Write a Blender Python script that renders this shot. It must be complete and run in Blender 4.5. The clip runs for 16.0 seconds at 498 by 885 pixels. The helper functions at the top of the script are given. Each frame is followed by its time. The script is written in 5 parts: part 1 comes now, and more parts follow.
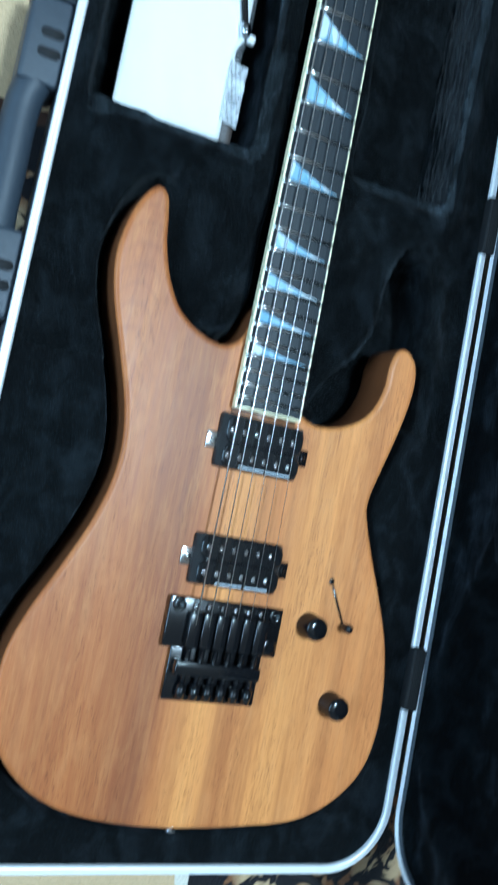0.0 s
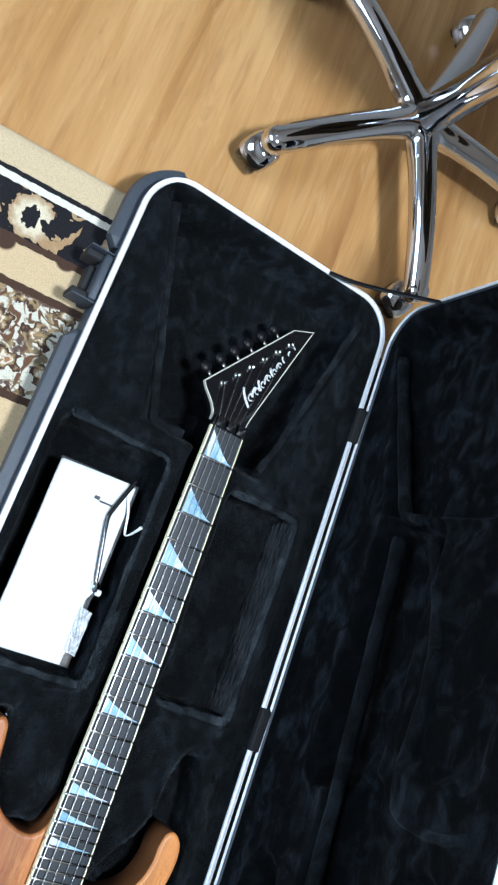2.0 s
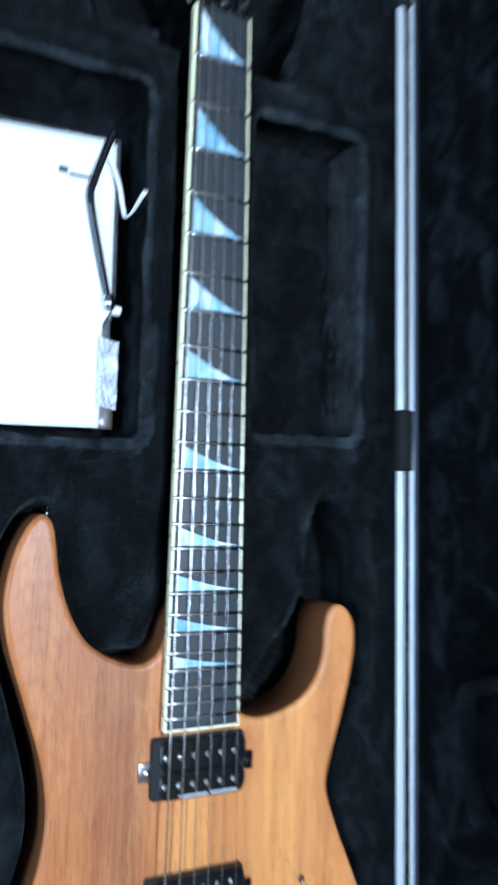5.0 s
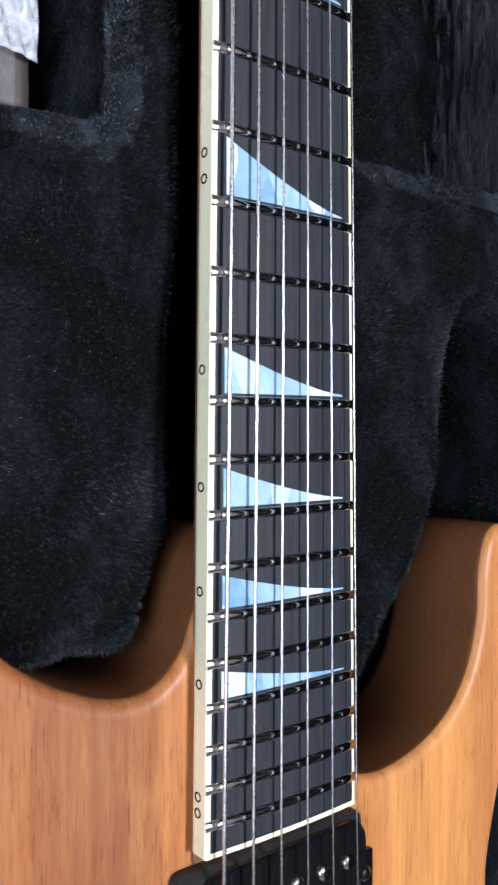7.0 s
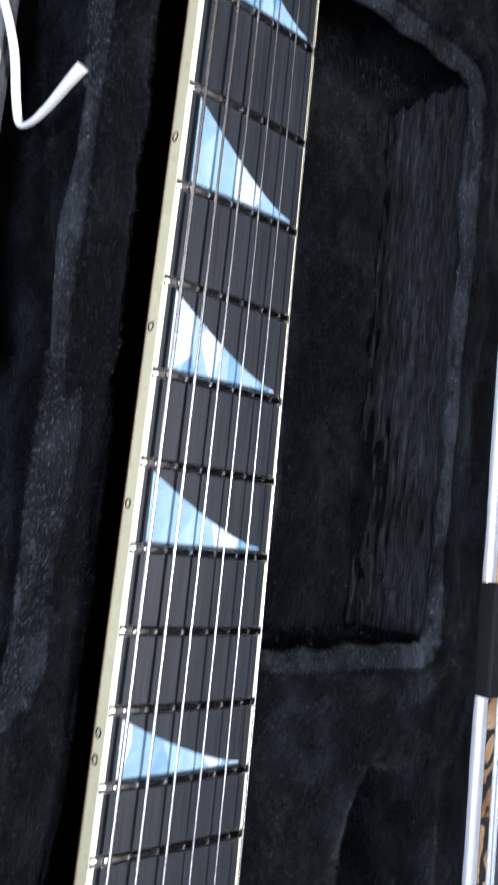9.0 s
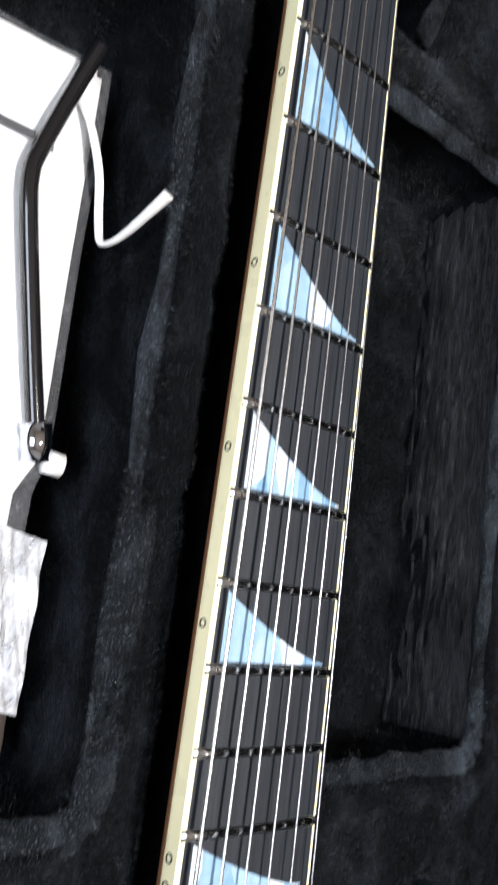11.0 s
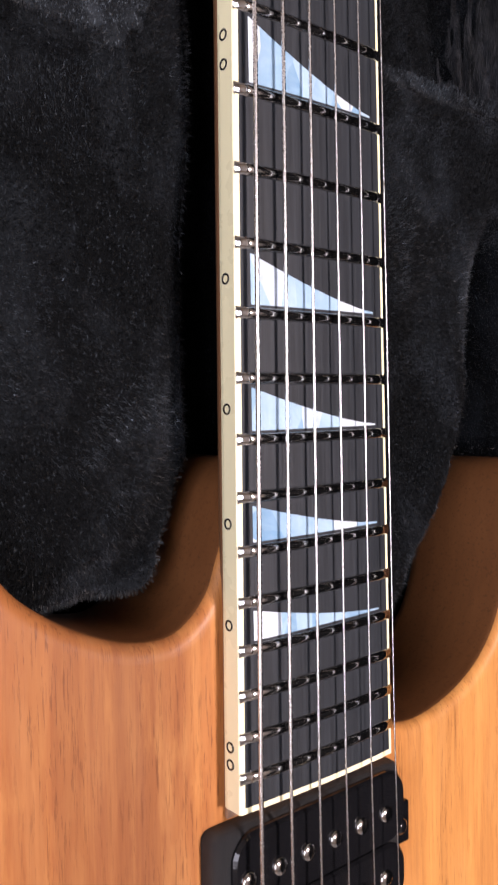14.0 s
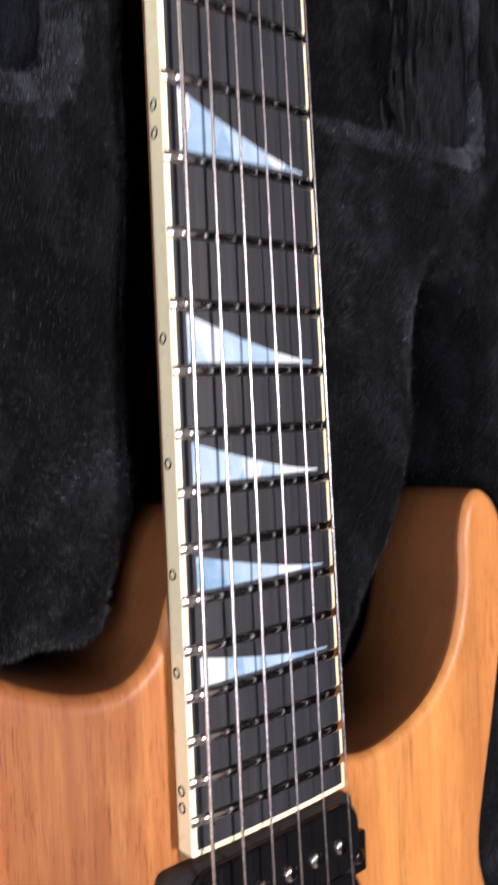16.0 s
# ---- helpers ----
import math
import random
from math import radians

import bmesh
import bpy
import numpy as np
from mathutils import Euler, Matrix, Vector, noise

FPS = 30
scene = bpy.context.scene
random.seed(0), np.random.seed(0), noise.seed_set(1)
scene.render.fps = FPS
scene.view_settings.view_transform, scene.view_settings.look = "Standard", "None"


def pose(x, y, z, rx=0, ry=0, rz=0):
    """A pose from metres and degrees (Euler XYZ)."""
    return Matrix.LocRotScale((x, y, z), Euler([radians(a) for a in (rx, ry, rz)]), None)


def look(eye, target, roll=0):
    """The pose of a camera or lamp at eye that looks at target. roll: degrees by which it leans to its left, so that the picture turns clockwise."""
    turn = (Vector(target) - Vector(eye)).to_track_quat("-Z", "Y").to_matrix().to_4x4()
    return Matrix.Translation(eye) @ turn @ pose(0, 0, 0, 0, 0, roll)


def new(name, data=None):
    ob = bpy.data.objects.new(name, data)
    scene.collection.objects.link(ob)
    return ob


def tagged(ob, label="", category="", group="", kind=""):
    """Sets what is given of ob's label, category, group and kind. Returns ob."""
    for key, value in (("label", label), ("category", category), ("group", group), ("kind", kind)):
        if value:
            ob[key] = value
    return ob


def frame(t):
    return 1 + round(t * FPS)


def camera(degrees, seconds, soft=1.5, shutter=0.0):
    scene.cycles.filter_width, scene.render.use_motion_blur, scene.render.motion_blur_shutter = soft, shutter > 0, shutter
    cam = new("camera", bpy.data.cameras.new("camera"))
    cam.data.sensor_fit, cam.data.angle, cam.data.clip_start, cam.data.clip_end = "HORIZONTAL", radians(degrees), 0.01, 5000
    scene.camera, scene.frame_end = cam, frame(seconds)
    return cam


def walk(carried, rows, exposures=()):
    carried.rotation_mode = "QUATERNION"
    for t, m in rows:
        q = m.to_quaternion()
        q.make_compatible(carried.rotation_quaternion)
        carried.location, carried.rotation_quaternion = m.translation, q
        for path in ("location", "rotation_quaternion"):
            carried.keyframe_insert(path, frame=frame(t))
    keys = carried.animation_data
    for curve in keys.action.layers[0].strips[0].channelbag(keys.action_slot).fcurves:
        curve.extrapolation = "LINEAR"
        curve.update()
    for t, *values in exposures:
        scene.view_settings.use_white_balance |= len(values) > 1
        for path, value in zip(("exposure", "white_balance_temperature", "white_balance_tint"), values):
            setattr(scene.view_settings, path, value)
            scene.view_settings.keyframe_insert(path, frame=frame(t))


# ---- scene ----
cam = camera(33.15, 16.0, soft=2.2, shutter=0.5)
ROWS = [
    (0, pose(-0.2515, 0.0977, 0.6569, -1.79, -23.51, 12.21)),
    (0.5, pose(-0.2761, 0.1829, 0.6916, -1.58, -24.33, 16.23)),
    (1, pose(-0.3033, 0.2848, 0.7435, -0.46, -25.47, 20.00)),
    (1.5, pose(-0.3408, 0.3652, 0.8672, 1.64, -27.61, 22.63)),
    (2, pose(-0.3708, 0.4151, 0.9288, 3.69, -29.01, 22.76)),
    (2.5, pose(-0.3814, 0.4131, 0.9437, 4.38, -29.07, 20.45)),
    (3, pose(-0.3347, 0.3692, 0.9160, 5.89, -28.34, 17.79)),
    (3.5, pose(-0.2877, 0.3120, 0.8848, 6.87, -26.04, 16.08)),
    (4, pose(-0.2480, 0.2823, 0.8481, 6.80, -22.87, 10.85)),
    (4.5, pose(-0.2321, 0.3088, 0.7914, 5.85, -23.50, -1.25)),
    (5, pose(-0.2366, 0.3055, 0.6156, 3.17, -27.35, 1.71)),
    (5.2, pose(-0.2258, 0.2990, 0.5069, 2.47, -28.73, 3.54)),
    (5.7, pose(-0.1992, 0.2835, 0.3854, 0.78, -31.94, 5.63)),
    (6.3, pose(-0.1714, 0.2692, 0.3058, -0.52, -35.23, 3.51)),
    (6.9, pose(-0.1527, 0.2644, 0.2765, -0.85, -37.78, 0.16)),
    (7.5, pose(-0.1471, 0.2733, 0.2745, -0.21, -39.3, -0.18)),
    (8, pose(-0.1510, 0.3262, 0.2805, -0.21, -39.93, 2.25)),
    (8.5, pose(-0.1518, 0.3631, 0.2845, 0.91, -40.28, 4.3)),
    (9, pose(-0.1456, 0.3939, 0.2874, 0.64, -40.44, 7.87)),
    (9.2, pose(-0.1509, 0.4030, 0.2889, 0.65, -40.9, 9.01)),
    (9.8, pose(-0.1542, 0.4235, 0.2905, 1.94, -40.96, 11.02)),
    (10.35, pose(-0.1635, 0.4280, 0.2842, 2.53, -41.38, 11.37)),
    (10.9, pose(-0.1704, 0.4144, 0.2755, 2.80, -41.65, 10.18)),
    (11.5, pose(-0.1653, 0.3757, 0.2708, 2.16, -41.1, 7.58)),
    (12, pose(-0.1559, 0.3331, 0.2705, 0.96, -40.44, 4.89)),
    (12.5, pose(-0.1533, 0.2937, 0.2610, 0.22, -40.44, 2.07)),
    (13, pose(-0.1494, 0.2651, 0.2588, -0.62, -40.24, 0.39)),
    (13.5, pose(-0.1492, 0.2553, 0.2587, -0.95, -39.57, -0.82)),
    (14, pose(-0.1489, 0.2502, 0.2517, -1.51, -39.82, -1.36)),
    (14.5, pose(-0.1466, 0.2460, 0.2536, -1.85, -39.83, -1.73)),
    (15, pose(-0.1457, 0.2468, 0.2503, -1.05, -39.83, -2.79)),
    (15.5, pose(-0.1370, 0.2417, 0.2487, 0.13, -39.45, -4.53)),
    (16, pose(-0.1442, 0.2609, 0.2645, 0.48, -40.69, -3.59)),
]
from mathutils.geometry import tessellate_polygon

walk(cam, ROWS, [(0, -0.20, 4500, -10), (0.5, -0.06, 4740, -9), (1.5, 0.05, 5300, 3), (2.5, 0.1, 5260, 3), (3.5, 0.12, 5080, 1), (4.5, 0.08, 4690, 0), (5.2, 0.03, 4700, 0), (7.3, 0.05, 5690, 17), (9.2, 0.1, 5780, 15), (11.3, 0.2, 6450, 13), (12.3, 0.15, 6750, 16), (13.0, 0.08, 6800, 29), (16, 0.08, 6700, 28)])

# ---- world and lights ----
world = bpy.data.worlds.new("sky")
scene.world = world
world.use_nodes = True
_sky = world.node_tree.nodes.new("ShaderNodeTexSky")
_sky.sky_type = "NISHITA"
_sky.sun_disc = False
_sky.sun_elevation = radians(38)
_sky.sun_rotation = radians(250)
_bg = world.node_tree.nodes["Background"]
_bg.inputs["Strength"].default_value = 0.12
world.node_tree.links.new(_sky.outputs["Color"], _bg.inputs["Color"])


def area_lamp(name, m, w, h, watts, colour):
    data = bpy.data.lights.new(name, "AREA")
    data.shape, data.size, data.size_y = "RECTANGLE", w, h
    data.energy, data.color = watts, colour
    ob = new(name, data)
    ob.matrix_world = m
    return ob


area_lamp("ceiling_light", look((0.22, 0.34, 2.42), (0.22, 0.34, 0.0)), 0.30, 0.30, 73, (1.0, 0.97, 0.93))
# bluish fill from the left; its window is assumed and never in view
area_lamp("assumed_window_light", look((-2.15, 0.10, 1.55), (0.0, 0.35, 0.2)), 1.5, 1.2, 46, (0.80, 0.90, 1.0))

# ---- materials ----


class Mat:
    """A small node material builder."""

    def __init__(self, name, rough=0.5, metal=0.0, spec=0.5, sheen=0.0, coat=0.0):
        self.m = bpy.data.materials.new(name)
        self.m.use_nodes = True
        self.n, self.l = self.m.node_tree.nodes, self.m.node_tree.links
        self.b = self.n["Principled BSDF"]
        self.b.inputs["Roughness"].default_value = rough
        self.b.inputs["Metallic"].default_value = metal
        self.b.inputs["Specular IOR Level"].default_value = spec
        self.b.inputs["Sheen Weight"].default_value = sheen
        self.b.inputs["Coat Weight"].default_value = coat
        self.tc = self.n.new("ShaderNodeTexCoord")

    def put(self, socket, value):
        if isinstance(value, bpy.types.NodeSocket):
            self.l.new(value, socket)
        elif isinstance(value, tuple) and len(value) == 3 and socket.type == "RGBA":
            socket.default_value = (*value, 1.0)
        else:
            socket.default_value = value

    def coords(self, scale=(1, 1, 1), rot=(0, 0, 0), loc=(0, 0, 0)):
        mp = self.n.new("ShaderNodeMapping")
        self.l.new(self.tc.outputs["Object"], mp.inputs["Vector"])
        mp.inputs["Scale"].default_value = scale
        mp.inputs["Rotation"].default_value = rot
        mp.inputs["Location"].default_value = loc
        return mp.outputs["Vector"]

    def noise(self, vec, scale, detail=4.0, rough=0.55, dist=0.0):
        t = self.n.new("ShaderNodeTexNoise")
        self.put(t.inputs["Vector"], vec)
        for k, v in (("Scale", scale), ("Detail", detail), ("Roughness", rough), ("Distortion", dist)):
            t.inputs[k].default_value = v
        return t.outputs["Fac"]

    def voronoi(self, vec, scale, feature="F1", out="Distance", rand=1.0):
        t = self.n.new("ShaderNodeTexVoronoi")
        t.feature = feature
        self.put(t.inputs["Vector"], vec)
        t.inputs["Scale"].default_value = scale
        t.inputs["Randomness"].default_value = rand
        return t.outputs[out]

    def ramp(self, fac, stops, smooth=False):
        r = self.n.new("ShaderNodeValToRGB")
        self.put(r.inputs["Fac"], fac)
        while len(r.color_ramp.elements) < len(stops):
            r.color_ramp.elements.new(0.5)
        for e, (p, c) in zip(r.color_ramp.elements, stops):
            e.position = p
            e.color = (*c, 1.0) if isinstance(c, tuple) else (c, c, c, 1.0)
        if smooth:
            r.color_ramp.interpolation = "EASE"
        return r.outputs["Color"]

    def math(self, op, a, b=0.0, c=0.0, clamp=False):
        t = self.n.new("ShaderNodeMath")
        t.operation, t.use_clamp = op, clamp
        for s, v in zip(t.inputs, (a, b, c)):
            self.put(s, v)
        return t.outputs[0]

    def mix(self, fac, a, b, mode="MIX"):
        t = self.n.new("ShaderNodeMix")
        t.data_type, t.blend_type = "RGBA", mode
        self.put(t.inputs[0], fac)
        self.put(t.inputs[6], a)
        self.put(t.inputs[7], b)
        return t.outputs[2]

    def xyz(self, vec):
        t = self.n.new("ShaderNodeSeparateXYZ")
        self.put(t.inputs[0], vec)
        return t.outputs

    def random(self):
        return self.n.new("ShaderNodeObjectInfo").outputs["Random"]

    def bump(self, height, strength=0.3, distance=0.001):
        t = self.n.new("ShaderNodeBump")
        t.inputs["Strength"].default_value = strength
        t.inputs["Distance"].default_value = distance
        self.put(t.inputs["Height"], height)
        self.l.new(t.outputs["Normal"], self.b.inputs["Normal"])

    def colour(self, value):
        self.put(self.b.inputs["Base Color"], value)
        return self

    def rough(self, value):
        self.put(self.b.inputs["Roughness"], value)
        return self


def plain(name, col, rough, metal=0.0, spec=0.5, coat=0.0, vary=0.15, scale=60.0, bump=0.0):
    """A near-uniform material with slight mottling and uneven gloss."""
    k = Mat(name, rough, metal, spec, coat=coat)
    v = k.coords()
    n = k.noise(v, scale)
    k.colour(k.mix(n, tuple(c * (1 - vary) for c in col), tuple(min(1, c * (1 + vary)) for c in col)))
    k.rough(k.math("MULTIPLY_ADD", k.noise(v, scale * 2.7, 3), 0.3 * rough, rough * 0.85))
    if bump:
        k.bump(k.noise(v, scale * 8, 3), bump, 0.0006)
    return k.m


def wood_body():
    k = Mat("satin_mahogany", 0.40, spec=0.30)
    v = k.coords()
    x, y, z = k.xyz(v)
    wob = k.noise(k.coords((14, 1.6, 3)), 1.0, 3, 0.5)
    xs = k.math("MULTIPLY_ADD", wob, 0.05, x)
    # boards' own tones; the bass-side stops also carry shading put into the colour
    band = k.ramp(k.math("MULTIPLY_ADD", xs, 2.6, 0.44), [
        (0.0, (0.319, 0.107, 0.030)), (0.18, (0.362, 0.120, 0.034)), (0.30, (0.312, 0.102, 0.030)), (0.375, (0.183, 0.062, 0.031)), (0.42, (0.405, 0.147, 0.043)),
        (0.49, (0.716, 0.325, 0.088)), (0.56, (0.473, 0.179, 0.050)), (0.66, (0.688, 0.308, 0.084)), (0.80, (0.566, 0.229, 0.065)), (1.0, (0.446, 0.163, 0.047))])
    # nested arches of the grain on the bass horn
    dx = k.math("ADD", x, 0.112)
    arch = k.math("MULTIPLY_ADD", k.math("MULTIPLY", dx, dx), 34.0, y)
    arch = k.math("MULTIPLY_ADD", k.noise(k.coords((18, 6, 10)), 1.0, 3, 0.5), 0.06, arch)
    rings = k.math("SINE", k.math("MULTIPLY", arch, 420.0))
    near = k.math("MULTIPLY", k.ramp(k.math("MULTIPLY_ADD", x, 10.0, 1.5), [(0.20, 0.0), (0.34, 1.0), (0.52, 1.0), (0.75, 0.0)]), k.ramp(k.math("MULTIPLY", y, 4.0), [(0.35, 0.0), (0.7, 1.0)]))
    fig = k.noise(k.coords((230, 7, 90)), 1.0, 6, 0.70, 0.6)
    line = k.noise(k.coords((330, 2.6, 120), loc=(1, 5, 0)), 1.0, 3, 0.55, 0.3)
    streak = k.noise(k.coords((46, 1.3, 14), loc=(3, 1, 0)), 1.0, 5, 0.62, 0.9)
    pores = k.noise(k.coords((1700, 105, 950)), 1.0, 4, 0.70, 0.3)
    c = k.mix(k.math("MULTIPLY", k.ramp(fig, [(0.36, 0.0), (0.66, 1.0)]), 0.34), band, (0.599, 0.260, 0.070))
    c = k.mix(k.math("MULTIPLY", k.ramp(streak, [(0.44, 0.0), (0.62, 1.0)]), 0.46), c, (0.242, 0.086, 0.028))
    c = k.mix(k.math("MULTIPLY", k.ramp(line, [(0.56, 0.0), (0.68, 1.0)]), 0.12), c, (0.181, 0.052, 0.018))
    c = k.mix(k.math("MULTIPLY", k.math("MULTIPLY", k.ramp(rings, [(0.35, 0.0), (0.95, 1.0)]), near), 0.22), c, (0.187, 0.062, 0.024))
    # short curl across the grain and pale flecks
    curl = k.noise(k.coords((300, 42, 60), loc=(2, 9, 0)), 1.0, 4, 0.62, 0.3)
    patch = k.noise(k.coords((40, 9, 20), loc=(5, 2, 0)), 1.0, 3, 0.6)
    curl_on = k.ramp(patch, [(0.42, 0.25), (0.62, 1.0)])
    c = k.mix(k.math("MULTIPLY", k.math("MULTIPLY", k.ramp(curl, [(0.50, 0.0), (0.66, 1.0)]), curl_on), 0.17), c, (0.681, 0.345, 0.107))
    c = k.mix(k.math("MULTIPLY", k.math("MULTIPLY", k.ramp(curl, [(0.34, 1.0), (0.48, 0.0)]), curl_on), 0.24), c, (0.237, 0.078, 0.024))
    p = k.math("MULTIPLY", k.ramp(pores, [(0.54, 0.0), (0.64, 1.0)]), k.ramp(k.noise(k.coords((55, 11, 30), loc=(9, 4, 0)), 1.0, 3, 0.6), [(0.42, 0.25), (0.60, 1.0)]))
    c = k.mix(k.math("MULTIPLY", p, 0.72), c, (0.120, 0.037, 0.013))
    hair = k.noise(k.coords((900, 16, 400), loc=(7, 3, 0)), 1.0, 3, 0.65)
    c = k.mix(k.math("MULTIPLY", k.ramp(hair, [(0.35, 1.0), (0.62, 0.0)]), 0.14), c, (0.231, 0.077, 0.026))
    mott = k.noise(k.coords((90, 16, 40), loc=(6, 8, 0)), 1.0, 4, 0.6, 0.8)
    c = k.mix(k.math("MULTIPLY", k.ramp(mott, [(0.48, 0.0), (0.70, 1.0)]), 0.16), c, (0.640, 0.334, 0.129))
    c = k.mix(k.math("MULTIPLY", k.ramp(mott, [(0.28, 1.0), (0.46, 0.0)]), 0.14), c, (0.230, 0.079, 0.026))
    k.colour(c)
    k.rough(k.math("MULTIPLY_ADD", fig, 0.16, 0.33))
    k.bump(k.math("SUBTRACT", k.math("MULTIPLY", fig, 0.5), k.math("MULTIPLY", p, 0.8)), 0.12, 0.0004)
    return k.m


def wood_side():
    """Body-edge wood, its colour darkened to stand for shade on the side walls."""
    k = Mat("mahogany_shaded_edge", 0.42, spec=0.4)
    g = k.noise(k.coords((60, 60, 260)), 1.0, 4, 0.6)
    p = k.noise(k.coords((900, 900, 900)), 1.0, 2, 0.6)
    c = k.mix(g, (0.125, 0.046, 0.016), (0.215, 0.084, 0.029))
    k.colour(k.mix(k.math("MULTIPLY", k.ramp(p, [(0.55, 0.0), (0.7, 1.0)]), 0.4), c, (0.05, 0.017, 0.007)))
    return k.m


def plush_black(name="black_plush", tint=(0.0036, 0.0045, 0.0054)):
    k = Mat(name, 0.95, spec=0.10, sheen=0.3)
    v = k.coords()
    k.b.inputs["Sheen Roughness"].default_value = 0.45
    k.put(k.b.inputs["Sheen Tint"], (0.55, 0.62, 0.78))
    crush = k.noise(k.coords((44, 30, 44)), 1.0, 5, 0.66, 0.7)
    tuft = k.noise(k.coords((320, 210, 320)), 1.0, 3, 0.7, 0.6)
    fibre = k.noise(k.coords((1500, 1100, 1500)), 1.0, 2, 0.6)
    # paler patches: light caught by leaning pile, painted into the colour
    light = k.ramp(crush, [(0.46, 0.0), (0.70, 1.0)])
    c = k.mix(light, tuple(t * 0.55 for t in tint), tuple(t * 2.3 for t in tint))
    c = k.mix(k.ramp(fibre, [(0.58, 0.0), (0.74, 1.0)]), c, tuple(t * 7 for t in tint))
    k.colour(c)
    k.put(k.b.inputs["Sheen Weight"], k.math("MULTIPLY_ADD", k.math("MULTIPLY", light, tuft), 0.24, 0.004))
    k.bump(k.math("MULTIPLY_ADD", tuft, 1.2, fibre), 0.9, 0.0012)
    return k.m


def pearl():
    k = Mat("mother_of_pearl", 0.16, spec=0.7, coat=0.5)
    v = k.coords((1, 1, 1))
    cell = k.voronoi(k.coords((125, 44, 9), rot=(0, 0, 0.06)), 1.0, out="Color")
    cx = k.xyz(cell)
    cloud = k.noise(k.coords((70, 55, 60)), 1.0, 4, 0.6, 1.2)
    wave = k.noise(k.coords((60, 220, 60)), 1.0, 4, 0.6, 1.6)
    f = k.math("MULTIPLY_ADD", cx[0], 0.40, k.math("MULTIPLY", cloud, 0.75))
    c = k.mix(k.ramp(f, [(0.34, 0.0), (0.90, 1.0)]), (0.17, 0.33, 0.50), (0.46, 0.62, 0.76))
    c = k.mix(k.ramp(cx[2], [(0.84, 0.0), (0.88, 1.0)]), c, (0.66, 0.73, 0.80))
    c = k.mix(k.math("MULTIPLY", k.ramp(wave, [(0.35, 0.0), (0.7, 1.0)]), 0.35), c, (0.34, 0.50, 0.60))
    k.colour(c)
    k.bump(k.math("ADD", k.math("MULTIPLY", cx[1], 0.4), k.math("MULTIPLY", wave, 0.5)), 0.08, 0.0012)
    return k.m


def ebony():
    k = Mat("dark_ebony", 0.45, spec=0.36)
    g = k.noise(k.coords((900, 26, 300)), 1.0, 4, 0.65)
    big = k.noise(k.coords((60, 5, 60)), 1.0, 3)
    c = k.mix(k.ramp(g, [(0.35, 0.0), (0.75, 1.0)]), (0.0080, 0.0098, 0.0125), (0.0250, 0.0295, 0.0360))
    k.colour(k.mix(k.math("MULTIPLY", big, 0.4), c, (0.027, 0.032, 0.039)))
    k.rough(k.math("MULTIPLY_ADD", g, 0.25, 0.36))
    k.bump(g, 0.25, 0.0003)
    return k.m


def laminate():
    k = Mat("oak_laminate", 0.34, spec=0.5)
    rnd = k.random()
    off = k.math("MULTIPLY", rnd, 37.0)
    cmb = k.n.new("ShaderNodeCombineXYZ")
    v = k.xyz(k.tc.outputs["Object"])
    k.put(cmb.inputs[0], k.math("ADD", v[0], off))
    k.put(cmb.inputs[1], v[1])
    k.put(cmb.inputs[2], off)
    mp = k.n.new("ShaderNodeMapping")
    k.put(mp.inputs["Vector"], cmb.outputs[0])
    mp.inputs["Scale"].default_value = (16, 1.1, 1)
    grain = k.noise(mp.outputs[0], 1.0, 5, 0.6, 0.8)
    mp2 = k.n.new("ShaderNodeMapping")
    k.put(mp2.inputs["Vector"], cmb.outputs[0])
    mp2.inputs["Scale"].default_value = (220, 6, 1)
    fine = k.noise(mp2.outputs[0], 1.0, 4, 0.6)
    c = k.ramp(grain, [(0.30, (0.26, 0.118, 0.034)), (0.47, (0.42, 0.222, 0.074)), (0.68, (0.53, 0.315, 0.125))])
    c = k.mix(k.math("MULTIPLY", k.ramp(fine, [(0.45, 0.0), (0.75, 1.0)]), 0.35), c, (0.33, 0.17, 0.065))
    mp3 = k.n.new("ShaderNodeMapping")
    k.put(mp3.inputs["Vector"], cmb.outputs[0])
    mp3.inputs["Scale"].default_value = (42, 5.5, 1)
    short = k.noise(mp3.outputs[0], 1.0, 4, 0.62, 1.6)
    c = k.mix(k.math("MULTIPLY", k.ramp(short, [(0.52, 0.0), (0.72, 1.0)]), 0.42), c, (0.27, 0.125, 0.045))
    c = k.mix(k.math("MULTIPLY", k.ramp(short, [(0.28, 1.0), (0.42, 0.0)]), 0.35), c, (0.62, 0.40, 0.19))
    c = k.mix(k.math("MULTIPLY", rnd, 0.04), c, (0.56, 0.34, 0.14))
    k.colour(c)
    k.rough(k.math("MULTIPLY_ADD", fine, 0.18, 0.27))
    k.bump(fine, 0.12, 0.0004)
    return k.m


